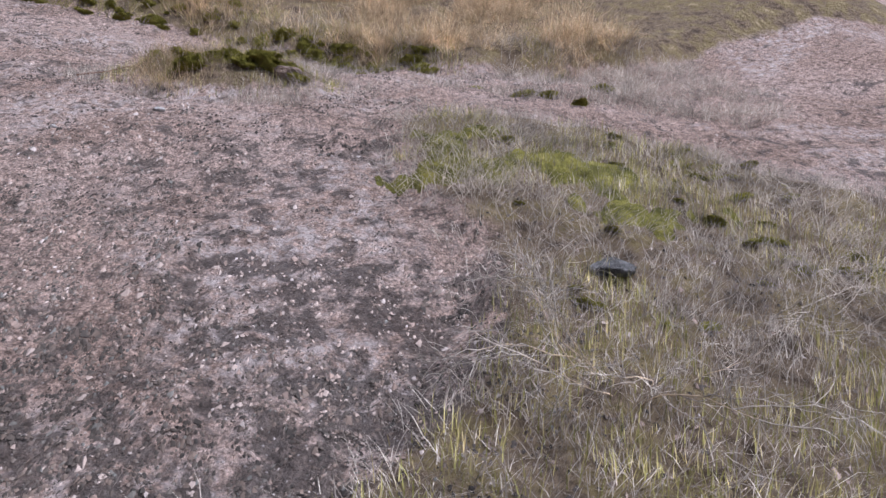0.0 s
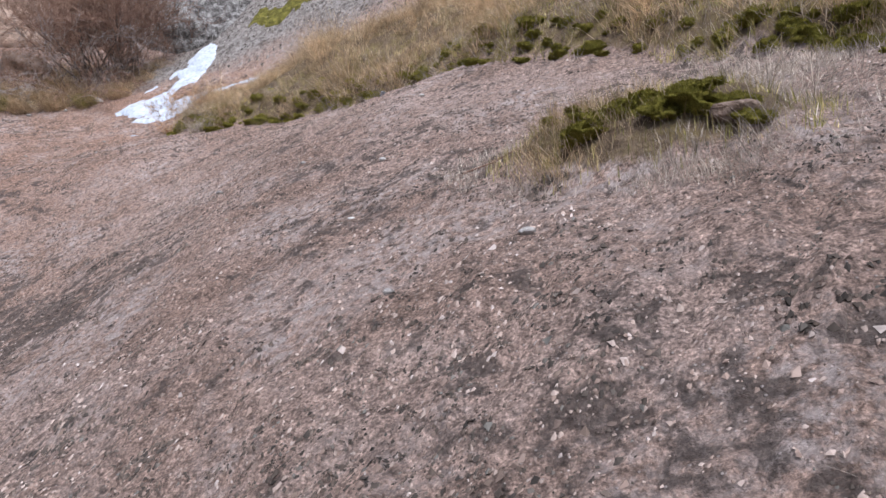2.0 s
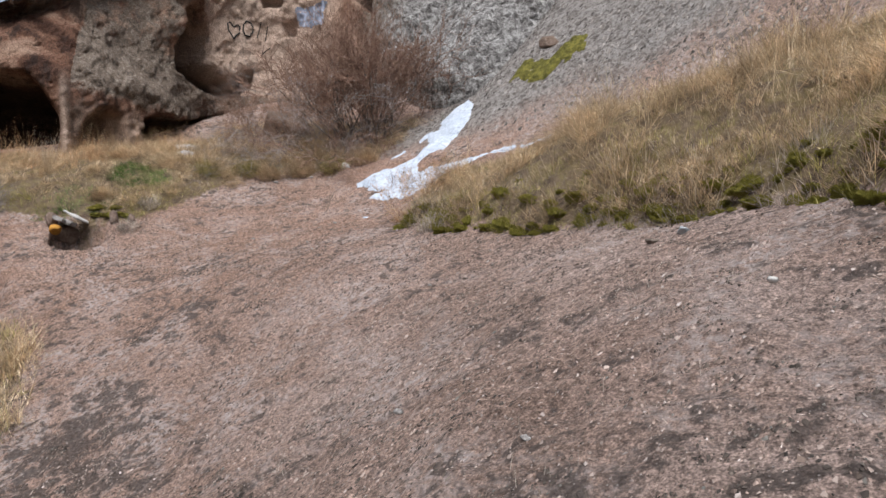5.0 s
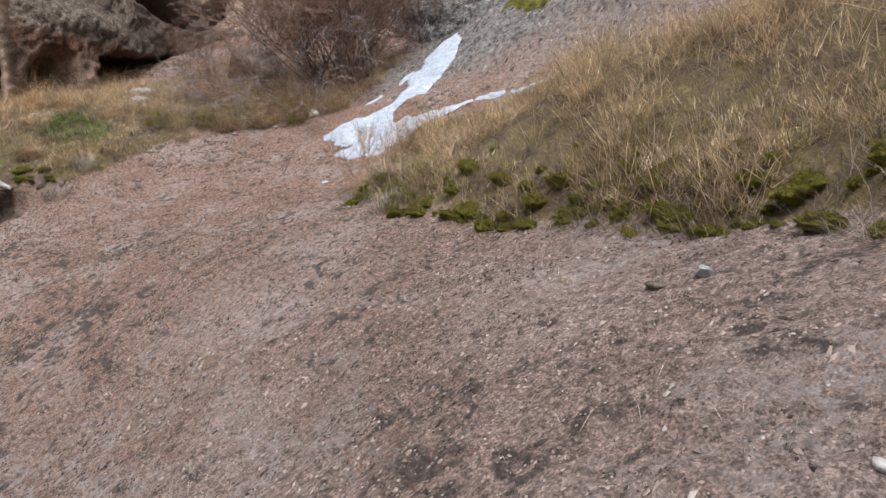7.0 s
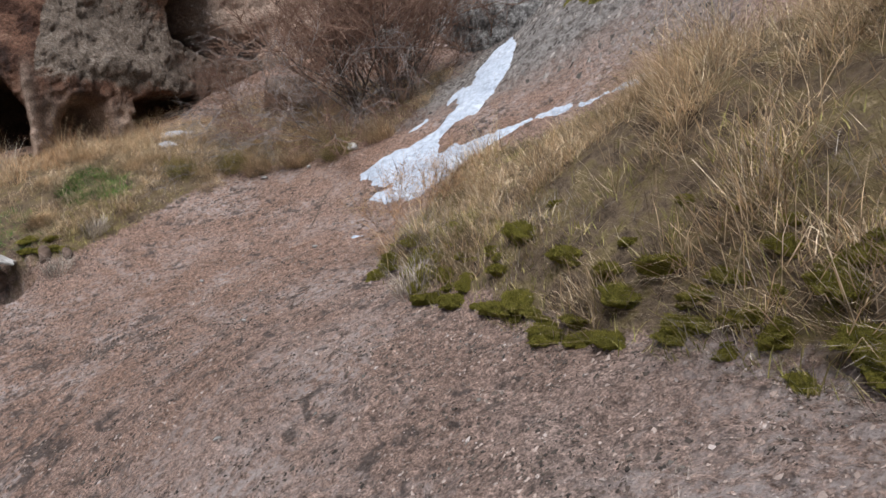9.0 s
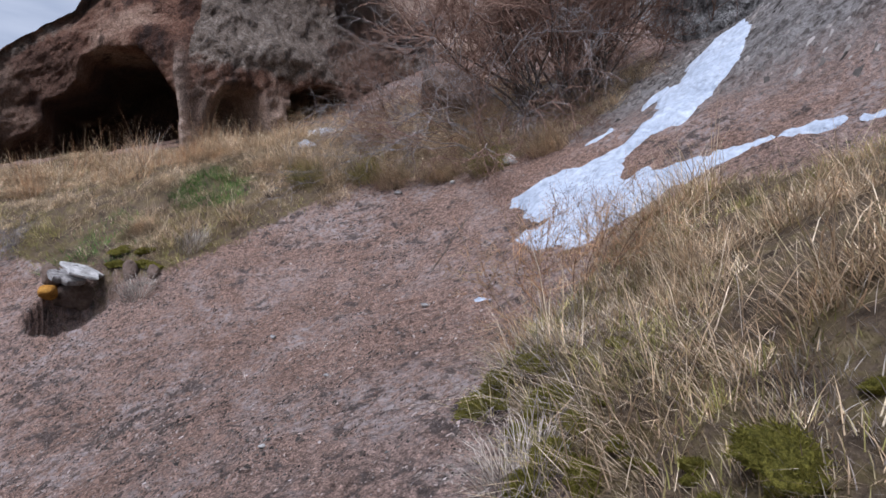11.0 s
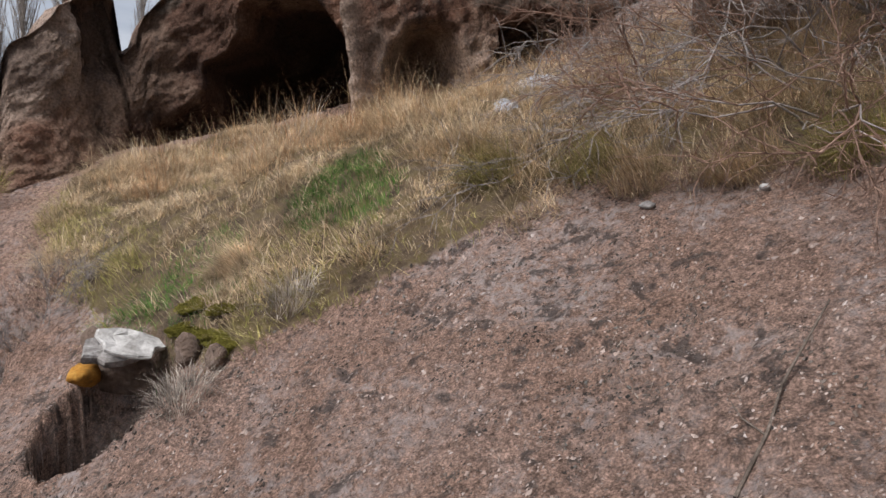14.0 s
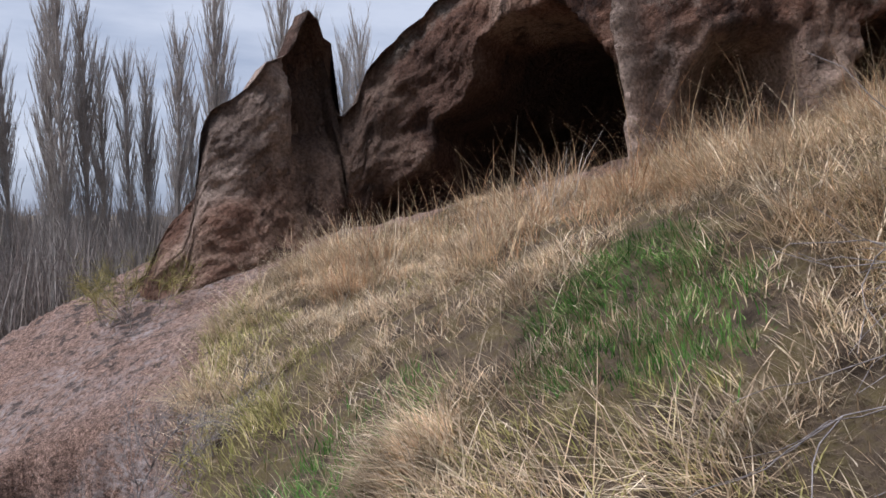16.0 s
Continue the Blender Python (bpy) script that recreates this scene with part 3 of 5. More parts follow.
HIGH_CAVE = [(13.3, 13.4), (13.5, 12.6), (13.82, 11.84), (14.2, 11.31), (14.92, 11.1), (14.95, 11.58), (15.48, 12.2), (15.7, 13.4)]
NICHE = [(12.12, 11.16), (12.54, 11.16), (12.58, 10.68), (12.22, 10.65)]
SLOT = [(11.6, 11.68), (12.18, 11.81), (12.12, 11.53), (11.64, 11.4)]
SHRUB_HOLE = [(15.4, 8.7), (16.2, 8.75), (17.1, 8.35), (16.8, 7.4), (15.6, 7.4)]


def foot_line(step):
    P = np.array(FOOT)
    n = len(P) - 1
    out = []
    for u in np.linspace(0, n - 1e-6, 1400):
        i = int(u)
        k = u - i
        a, b, c, d = P[max(i - 1, 0)], P[i], P[i + 1], P[min(i + 2, n)]
        out.append(0.5 * (2 * b + (c - a) * k + (2 * a - 5 * b + 4 * c - d) * k * k + (3 * b - a - 3 * c + d) * k ** 3))
    out = np.array(out)
    run = np.concatenate([[0], np.cumsum(np.linalg.norm(np.diff(out, axis=0), axis=1))])
    s = np.arange(0, run[-1], step)
    return s, np.stack([np.interp(s, run, out[:, 0]), np.interp(s, run, out[:, 1])], -1)


def rock_wall(name, s0, s1, thick, label):
    """A stretch of the wall: front face with its hollows, rounded crest and back."""
    s, line = foot_line(0.04)
    tan = np.gradient(line, axis=0)
    for _ in range(30):
        tan[1:-1] = (tan[:-2] + tan[1:-1] + tan[2:]) / 3
    tan /= np.linalg.norm(tan, axis=1)[:, None]
    inn = np.stack([-tan[:, 1], tan[:, 0]], -1)
    keep = (s >= s0) & (s <= s1)
    s, line, inn = s[keep], line[keep], inn[keep]
    top = np.interp(s, [c[0] for c in CREST], [c[1] for c in CREST]) + (0.12 + 0.18 * smooth(3.5, 5, s)) * fbm(s * 3.5, 0 * s, 0, 4, 44)
    low = np.minimum(land(line[:, 0], line[:, 1], False) - 1.0, top - 0.3)
    nf, nb = 130, 26
    vf = np.linspace(0, 1, nf)
    S = np.repeat(s[:, None], nf + nb, 1)
    Z = np.empty_like(S)
    D = np.empty_like(S)
    Z[:, :nf] = low[:, None] + (top - low)[:, None] * vf
    D[:, :nf] = 0
    vb = np.linspace(0, 1, nb + 1)[1:]
    T = np.broadcast_to(np.asarray(thick(s))[:, None], (len(s), nb))
    D[:, nf:] = T * np.minimum(1, vb * 1.6)
    Z[:, nf:] = top[:, None] - (top - low + 3)[:, None] * np.clip(vb - 0.45, 0, 1) ** 1.0 / 0.55 - 0.1 * vb
    front = np.zeros_like(S)
    front[:, :nf] = 1
    wob = 0.18 * fbm(S * 2.2, Z * 2.2, 0, 3, 51)
    hollow = np.zeros_like(S)
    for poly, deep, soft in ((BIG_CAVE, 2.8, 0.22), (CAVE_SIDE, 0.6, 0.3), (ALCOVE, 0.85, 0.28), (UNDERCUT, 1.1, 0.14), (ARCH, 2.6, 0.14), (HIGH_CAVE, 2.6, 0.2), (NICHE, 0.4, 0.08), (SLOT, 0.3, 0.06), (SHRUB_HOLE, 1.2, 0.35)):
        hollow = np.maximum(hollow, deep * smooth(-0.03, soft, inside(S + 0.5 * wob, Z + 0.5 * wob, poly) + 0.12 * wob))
    # round the crest and lay the upper dome back
    round_top = 0.22 * smooth(0.5, 0.0, top[:, None] - Z) * front * np.minimum(1, T[:, :1] / 1.5)
    back_lean = 0.45 * np.clip(Z - 8.0, 0, None) * smooth(9.2, 7.5, S) * smooth(3.4, 4.4, S) + 0.5 * np.clip(Z - 8.5, 0, None) * smooth(14.8, 17.0, S)
    px = line[:, :1] + inn[:, :1] * (D + front * (hollow + back_lean) + round_top)
    py = line[:, 1:] + inn[:, 1:] * (D + front * (hollow + back_lean) + round_top)
    lump = 0.75 * fbm(px * 0.55, py * 0.55, Z * 0.55, 3, 70) + 0.42 * fbm(px * 1.7, py * 1.7, Z * 1.7, 4, 71) + 0.3 * np.abs(fbm(px * 5, py * 5, Z * 5, 4, 72)) + 0.1 * np.abs(fbm(px * 14, py * 14, Z * 14, 3, 74))
    lump = lump * np.where(S < 2.95, 0.8, 1.0)
    px, py = px + inn[:, :1] * lump, py + inn[:, 1:] * lump
    Z = Z + 0.10 * fbm(px * 2, py * 2, Z * 2, 3, 73)
    # the pale pillar between cave and alcove
    pillar = np.exp(-((S - (6.29 - 0.12 * (Z - 6.5))) / 0.09) ** 2) * front * smooth(8.2, 7.4, Z)
    px, py = px - inn[:, :1] * 0.32 * pillar, py - inn[:, 1:] * 0.32 * pillar
    # the spire's dark cleft side and bulging foot
    cleft = 0.3 * smooth(2.38, 2.5, S) * smooth(2.98, 2.9, S) * smooth(6.5, 6.9, Z) * front - 0.35 * smooth(6.4, 5.4, Z) * smooth(3.4, 2.6, S) * front
    px, py = px + inn[:, :1] * cleft, py + inn[:, 1:] * cleft
    ob = mesh_object(name, np.stack([px, py, Z], -1).reshape(-1, 3), grid_faces(len(s), nf + nb), ROCK)
    # caves, hollows and cleft get shade as colour; varnish darkens spire and cave side
    shade_and_varnish = np.clip(smooth(0.3, 1.4, hollow) * smooth(9.5, 6.5, S) + 0.65 * smooth(4.9, 4.2, S) * smooth(2.3, 2.6, S) * front * smooth(8.3, 7.4, Z) + 0.8 * smooth(1.2, 2.2, hollow) + 0.5 * smooth(2.38, 2.5, S) * (S < 2.98) * smooth(6.5, 6.9, Z) + 0.7 * (S < 2.4) * smooth(7.3, 7.0, Z) * smooth(6.2, 6.6, Z) * smooth(0.45, 0.6, vnoise(S * 2.2, Z * 2.2, 0, 82)), 0, 1)
    shade_and_varnish = shade_and_varnish * (1 - 0.9 * np.clip(pillar * 1.4, 0, 1))
    lich = 0.6 * smooth(7.6, 8.4, Z) * smooth(6.0, 6.6, S) * smooth(10.5, 8.5, S) + 0.95 * smooth(13.6, 15.5, S + 0.6 * fbm(S, Z, 0, 3, 80)) + 0.5 * smooth(0.5, 0.1, top[:, None] - Z) * smooth(3, 3.5, S) + 0.55 * (S > 6.2) * smooth(7.2, 8, Z) * smooth(9.5, 8.8, Z)
    warm = np.clip(smooth(9.8, 10.4, S) * smooth(14.2, 13.2, S) * smooth(8.6, 9.4, Z) + 0.9 * pillar + 1.0 * smooth(1.15, 0.8, top[:, None] - Z + 0.5 * fbm(S * 2, Z * 2, 0, 3, 81)) * (S < 2.42) * smooth(1.35, 1.6, S) + 0.5 * smooth(6.2, 6.5, S) * smooth(7.6, 7.2, Z), 0, 1)
    ash = smooth(14.6, 15.8, S + 0.7 * fbm(S * 1.3, Z * 1.3, 0, 3, 83)) * smooth(0.6, 0.2, hollow)
    set_cover(ob, shade_and_varnish.ravel(), np.clip(lich, 0, 1).ravel(), warm.ravel(), ash.ravel())
    return tagged(ob, label, "rock")


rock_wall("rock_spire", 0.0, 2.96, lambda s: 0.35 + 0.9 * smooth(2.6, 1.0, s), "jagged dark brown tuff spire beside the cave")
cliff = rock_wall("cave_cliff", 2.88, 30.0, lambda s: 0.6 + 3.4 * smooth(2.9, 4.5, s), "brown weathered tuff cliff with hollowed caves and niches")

# ---- snow ----
def conforming(name, outline, mat, thick, ragged, step, label, category):
    """A sheet that lies on the ground inside a ragged outline and thins out to its rim."""
    P = np.array(outline)
    x = np.arange(P[:, 0].min() - 0.15, P[:, 0].max() + 0.15, step)
    y = np.arange(P[:, 1].min() - 0.15, P[:, 1].max() + 0.15, step)
    X, Y = np.meshgrid(x, y, indexing="ij")
    d = inside(X, Y, outline) + ragged * fbm(X * 4, Y * 4, 0, 4, 21) - 1.1 * np.clip(fbm(X * 2.6, Y * 2.6, 0, 3, 22) - 0.12, 0, None) - 0.6 * np.clip(fbm(X * 8, Y * 8, 0, 2, 24) - 0.16, 0, None)
    Z = land(X, Y) - 0.05 + (thick * 0.6 + 0.05) * smooth(-0.05, 0.07, d) + 0.04 * smooth(0, 0.3, d) + 0.03 * fbm(X * 3, Y * 3, 0, 3, 23)
    f = grid_faces(len(x), len(y))
    f = f[(d.ravel()[f] > -0.09).all(1)]
    used = np.unique(f)
    back = np.zeros(X.size, int)
    back[used] = np.arange(len(used))
    ob = mesh_object(name, np.stack([X, Y, Z], -1).reshape(-1, 3)[used], back[f], mat)
    return tagged(ob, label, category)


def snow_patch(outline, label, thick=0.05, ragged=0.12, step=0.035):
    return conforming("snow_patch", outline, SNOW, thick, ragged, step, label, "snow")


snow_patch([(-10.77, 10.91), (-10.7, 11.19), (-10.44, 11.48), (-10.2, 11.75), (-10.35, 12.1), (-10.8, 12.35), (-10.65, 12.6), (-10.84, 13.0), (-10.96, 13.45), (-10.5, 13.4), (-10.08, 12.97),
            (-9.75, 12.55), (-9.79, 12.3), (-9.72, 11.92), (-9.94, 11.8), (-9.9, 11.57), (-9.38, 11.45), (-9.0, 11.6), (-8.6, 11.72), (-8.65, 11.6), (-8.98, 11.2), (-9.0, 10.9), (-9.06, 10.6),
            (-9.49, 10.43), (-10.0, 10.45), (-9.79, 10.74), (-10.45, 10.78)], "white melting snow drift with ragged edge on the bare slope")
snow_patch([(-8.85, 11.62), (-8.4, 11.8), (-7.8, 11.97), (-7.0, 12.06), (-7.0, 12.02), (-7.8, 11.9), (-8.4, 11.73), (-8.8, 11.52)], "thin white snow strip behind the grass mound", 0.06)
snow_patch([(-16.6, 10.35), (-16.5, 10.72), (-15.83, 10.85), (-15.3, 10.55), (-15.5, 10.25)], "small white snow remnant in dry grass", 0.05)
snow_patch([(-15.1, 9.95), (-14.9, 10.15), (-14.55, 10.1), (-14.65, 9.9)], "tiny snow remnant in dry grass", 0.04, 0.08)
snow_patch([(-9.3, 9.87), (-9.26, 9.96), (-9.12, 10.02), (-9.1, 9.97), (-9.2, 9.86)], "small snow scrap on bare soil", 0.02, 0.05, 0.015)
snow_patch([(-10.9, 11.75), (-10.78, 12.05), (-10.62, 12.0), (-10.75, 11.7)], "narrow snow scrap beside the drift", 0.03, 0.06, 0.02)

# ---- loose chips and crusts on the bare slope ----
def bare(x, y):
    cover = np.maximum.reduce([smooth(-0.05, 0.15, inside(x, y, MOUND)), smooth(-0.1, 0.15, inside(x, y, BANK)), 0.7 * smooth(-0.05, 0.2, inside(x, y, NEAR_PATCH)), smooth(0.1, 0.3, tussock_at(x, y))])
    return 1 - cover


def chips(name, x, y, size, flat, mat, label):
    """Small broken pieces, each an eight-sided splinter of its own shape."""
    n = len(x)
    base = np.array([(1, 0, 0), (0, 1, 0), (-1, 0, 0), (0, -1, 0), (0, 0, 1), (0, 0, -1)], float)
    p = base[None] * (0.55 + 0.9 * RNG.random((n, 6, 1))) * size[:, None, None]
    p = p + RNG.normal(0, 0.22, (n, 6, 3)) * size[:, None, None]
    p[:, :, 2] *= flat[:, None]
    a = RNG.random(n) * 6.283
    c, s = np.cos(a)[:, None], np.sin(a)[:, None]
    px, py = p[:, :, 0] * c - p[:, :, 1] * s, p[:, :, 0] * s + p[:, :, 1] * c
    px, py = px + x[:, None], py + y[:, None]
    pz = land(px, py) + p[:, :, 2] + 0.15 * (size * flat)[:, None]
    tri = np.array([(0, 1, 4), (1, 2, 4), (2, 3, 4), (3, 0, 4), (1, 0, 5), (2, 1, 5), (3, 2, 5), (0, 3, 5)])
    f = (np.arange(n)[:, None, None] * 6 + tri[None]).reshape(-1, 3)
    ob = mesh_object(name, np.stack([px, py, pz], -1).reshape(-1, 3), f, mat, shade=False)
    return tagged(ob, label, "stones", kind="stuff")


def near_path(x, y):
    along = np.array([(-0.4, 0.5), (-0.6, 3.6), (-4.2, 6.6), (-7.5, 8.6), (-12, 8.8)])
    d = np.full(x.shape, 1e9)
    for (ax, ay), (bx, by) in zip(along[:-1], along[1:]):
        u = np.clip(((x - ax) * (bx - ax) + (y - ay) * (by - ay)) / ((bx - ax) ** 2 + (by - ay) ** 2), 0, 1)
        d = np.minimum(d, np.hypot(x - ax - u * (bx - ax), y - ay - u * (by - ay)))
    return smooth(4.5, 0.8, d)


px_, py_ = scatter(70000, lambda x, y: bare(x, y) * near_path(x, y) * (0.25 + 1.2 * vnoise(x * 1.3, y * 1.3, 0, 5)), (-13.5, 0.6, 2.5, 12))
chips("loose_chips", px_, py_, np.clip(RNG.lognormal(-5.4, 0.45, len(px_)), 0.003, 0.012), 0.4 + 0.5 * RNG.random(len(px_)), PEBBLE, "small pale and pinkish stone chips strewn on the soil")
px_, py_ = scatter(32000, lambda x, y: bare(x, y) * near_path(x, y) * smooth(0.5, 0.62, vnoise(x * 1.1, y * 1.1, 0, 8) * 0.4 + vnoise(x * 7, y * 7, 0, 9) * 0.6 + 0.13 * smooth(3.2, 1.5, y) + 0.08 * smooth(0.8, 0.0, np.abs(y - (4.75 - 0.42 * (x + 4.6)))) * smooth(-3.2, -4.2, x)), (-13, 0.6, 2.5, 10.5))
chips("lichen_crusts", px_, py_, np.clip(RNG.lognormal(-5.15, 0.4, len(px_)), 0.003, 0.011), 0.45 + 0.35 * RNG.random(len(px_)), CRUST, "dark crumbly lichen crusts raised on the soil")


def lumps(name, n, each, test, box, spread_, size, mat, label):
    """Crumbly clods, each a heap of a few broken pieces."""
    cx, cy = scatter(n, test, box)
    x, y = np.repeat(cx, each), np.repeat(cy, each)
    r = np.repeat(RNG.uniform(0.5, 1.5, n), each)
    x, y = x + RNG.normal(0, spread_, n * each) * r * 1.3, y + RNG.normal(0, spread_, n * each) * r
    return chips(name, x, y, RNG.uniform(size[0], size[1], n * each) * r, 0.45 + 0.45 * RNG.random(n * each), mat, label)


lumps("crust_lumps", 3400, 14, lambda x, y: bare(x, y) * smooth(4.2, 1.6, y - 0.25 * x) * smooth(0.42, 0.6, vnoise(x * 2.2, y * 2.2, 0, 18)), (-4.5, 0.3, 0.6, 4.2), 0.017, (0.0022, 0.0062), CRUST, "knobbly dark lichen crust over the near soil")
lumps("slope_crusts", 900, 16, lambda x, y: bare(x, y) * near_path(x, y) * smooth(0.5, 0.68, vnoise(x * 1.6, y * 1.6, 0, 19)), (-12.5, 2.0, 0.5, 10.5), 0.02, (0.0022, 0.0065), CRUST, "dark crumbly lichen lumps along the slope")
lumps("soil_clods", 2600, 9, lambda x, y: bare(x, y) * near_path(x, y), (-13, 0.8, 1.0, 11.5), 0.018, (0.0022, 0.0062), PEBBLE, "reddish brown soil clods on the bare slope")
px_, py_ = scatter(9000, lambda x, y: smooth(0.2, 0.6, (y - 11.6) * 0.4) * smooth(-12.4, -11.4, x), (-12.5, 11.8, -3, 15.6))
chips("scree_chips", px_, py_, np.clip(RNG.lognormal(-4.1, 0.5, len(px_)), 0.006, 0.03), 0.4 + 0.3 * RNG.random(len(px_)), SCREE, "grey and dark lichened rock chips on the steep slope")

# ---- grass ----
DOWN = -1.9  # downhill


def grass(name, n, test, box, tall, half, lean, mat, label, head=None, droop=0.6, tuft=0.055):
    """Blades of which two thirds spring outwards from tufts, the rest lie between them."""
    m = n // 42
    cx, cy = scatter(m, test, box)
    own = RNG.integers(0, m, int(n * 0.68))
    size = tuft * np.clip(RNG.lognormal(0, 0.4, m), 0.4, 2.2)
    tx, ty = cx[own] + RNG.normal(0, 1, len(own)) * size[own], cy[own] + RNG.normal(0, 1, len(own)) * size[own]
    stray = test(tx, ty) < 0.04
    tx, ty = np.where(stray, cx[own], tx), np.where(stray, cy[own], ty)
    sx, sy = scatter(n - len(own), test, box)
    x, y = np.concatenate([tx, sx]), np.concatenate([ty, sy])
    h = RNG.uniform(tall[0], tall[1], n) * (0.45 + 1.1 * smooth(0.25, 0.8, vnoise(x * 2.4, y * 2.4, 0, 14)))
    h[:len(own)] *= np.clip(RNG.lognormal(0, 0.28, m), 0.55, 1.7)[own]
    h[len(own):] *= 0.75
    free = 14 * vnoise(x * 1.9, y * 1.9, 0, 15) + RNG.normal(0, 1.1, n)
    out = np.arctan2(ty - cy[own], tx - cx[own]) + RNG.normal(0, 0.5, len(own))
    side = RNG.uniform(-0.9, 0.9, m)[own]
    heading = free.copy()
    heading[:len(own)] = np.where(RNG.random(len(own)) < 0.6, out, DOWN + side + RNG.normal(0, 0.4, len(own)))
    if head is not None:
        heading = np.where(RNG.random(n) < 0.6, head + RNG.normal(0, 0.55, n), heading)
    ob = blades(name, x, y, h, RNG.uniform(half[0], half[1], n), np.clip(RNG.normal(lean, 0.35, n), 0.02, 1.5), heading, mat, droop)
    return tagged(ob, label, "grass", kind="stuff")


def tufty(x, y, scale=3.0, seed=16):
    return 0.08 + 1.4 * smooth(0.35, 0.75, vnoise(x * scale, y * scale, 0, seed))


def in_mound_at(x, y):
    return smooth(0.02, 0.3, inside(x, y, MOUND) + 0.5 * fbm(x * 1.8, y * 1.8, 0, 4, 63))


def in_bank_at(x, y):
    return smooth(-0.1, 0.3, inside(x, y, BANK) + 1.1 * fbm(x * 1.4, y * 1.4, 0, 4, 62))


def near_edge(x, y, poly, wide):
    d = inside(x, y, poly)
    return smooth(-0.08, 0.05, d) * smooth(wide, wide * 0.4, d)


grass("mound_straw", 135000, lambda x, y: in_mound_at(x, y) * tufty(x, y) * smooth(13, 9, y), (-8.8, 4.6, 3, 12.5), (0.12, 0.34), (0.0012, 0.0025), 1.05, STRAW, "tangled straw-coloured dry grass on the mound")
grass("mound_tall_straw", 6000, lambda x, y: smooth(0.3, 0.8, inside(x, y, MOUND)) * tufty(x, y, 1.8, 30), (-8.8, 5, 3, 12), (0.25, 0.45), (0.001, 0.002), 0.6, STRAW, "tall straw-coloured dry stalks on the mound")
grass("mound_olive_grass", 15000, lambda x, y: near_edge(x, y, MOUND, 0.9) * tufty(x, y, 4, 31), (-8.8, 4.6, 3, 11.5), (0.05, 0.15), (0.0014, 0.003), 0.95, OLIVE, "short olive grass along the edge of the mound")
grass("mound_grey_stalks", 9000, lambda x, y: near_edge(x, y, MOUND, 0.7) * tufty(x, y, 3, 32), (-8.8, 4.6, 3, 11.5), (0.08, 0.26), (0.001, 0.002), 1.1, GREYSTALK, "grey dead stalks along the edge of the mound", DOWN)
grass("bank_straw", 125000, lambda x, y: in_bank_at(x, y) * tufty(x, y) * (1 - 0.9 * smooth(1.0, 0.6, np.hypot((x + 13.85) / 0.8, (y - 8.85) / 0.5))), (-18.2, 5.2, -11.2, 13.5), (0.12, 0.36), (0.0012, 0.0026), 1.12, STRAW, "matted straw-coloured dry grass on the bank")
grass("bank_olive_grass", 5000, lambda x, y: near_edge(x, y, BANK, 1.7) * smooth(0.45, 0.62, vnoise(x * 1.3, y * 1.3, 0, 33)) * smooth(10, 8.5, y), (-17.2, 5.2, -12, 10.5), (0.08, 0.22), (0.0014, 0.003), 1.0, OLIVE, "olive and yellowish grass on the bank", DOWN)
grass("bank_green_grass", 6000, lambda x, y: smooth(1.0, 0.6, np.hypot((x + 13.85) / 0.7, (y - 8.8) / 0.45) + 0.9 * (vnoise(x * 3, y * 3, 0, 35) - 0.5)) + 0.3 * smooth(1, 0.4, np.hypot(x + 13.4, (y - 7.6) / 0.6)), (-15.6, 6.8, -12.6, 10.1), (0.06, 0.14), (0.0014, 0.003), 1.2, GREEN, "fresh green grass patch lying flat on the bank", DOWN)
grass("bank_rusty_stalks", 5200, lambda x, y: smooth(0.1, 0.6, inside(x, y, BANK)) * smooth(-14.6, -15.4, x - 0.25 * (y - 9)) * tufty(x, y, 1.6, 36) + 0.5 * smooth(1.4, 0.5, np.hypot(x + 15.6, y - 8.2)), (-18, 6, -12.5, 13), (0.2, 0.5), (0.0014, 0.0026), 0.7, RUST, "rust-coloured dead weed stalks below the cave")
grass("bank_tall_stalks", 70, lambda x, y: smooth(1.3, 0.4, np.hypot((x + 15.9) / 0.8, y - 7.7)), (-17.4, 6.3, -14.6, 9.2), (0.5, 0.9), (0.002, 0.003), 0.5, GREYSTALK, "tall thin pale weed stalks in front of the cave")
grass("near_patch_stalks", 42000, lambda x, y: smooth(-0.15, 0.25, inside(x, y, NEAR_PATCH) + 0.4 * fbm(x * 3, y * 3, 0, 3, 64)) * (0.45 + 0.7 * vnoise(x * 4, y * 4, 0, 37)), (-0.6, 0.2, 3.6, 3.5), (0.05, 0.17), (0.0007, 0.0015), 1.3, GREYSTALK, "thin bleached dead stalks lying over moss and soil")
grass("near_patch_olive", 15000, lambda x, y: smooth(0.0, 0.25, inside(x, y, NEAR_PATCH)) * smooth(0.34, 0.55, vnoise(x * 3, y * 3, 0, 38)), (-0.6, 0.2, 3.6, 3.5), (0.012, 0.035), (0.001, 0.0022), 0.9, OLIVE, "short mossy olive turf beside the bare rock")
grass("tussock_stalks", 2600, lambda x, y: smooth(0.02, 0.3, tussock_at(x, y)) * tufty(x, y, 4, 39), (-1.6, 3.4, 0.5, 5), (0.04, 0.14), (0.0007, 0.0015), 1.0, STRAW, "thin bleached grass standing on the tussock")
grass("tussock_turf", 1800, lambda x, y: smooth(0.0, 0.3, tussock_at(x, y)), (-1.6, 3.4, 0.5, 5), (0.012, 0.035), (0.001, 0.002), 1.25, OLIVE, "short olive turf on the tussock")
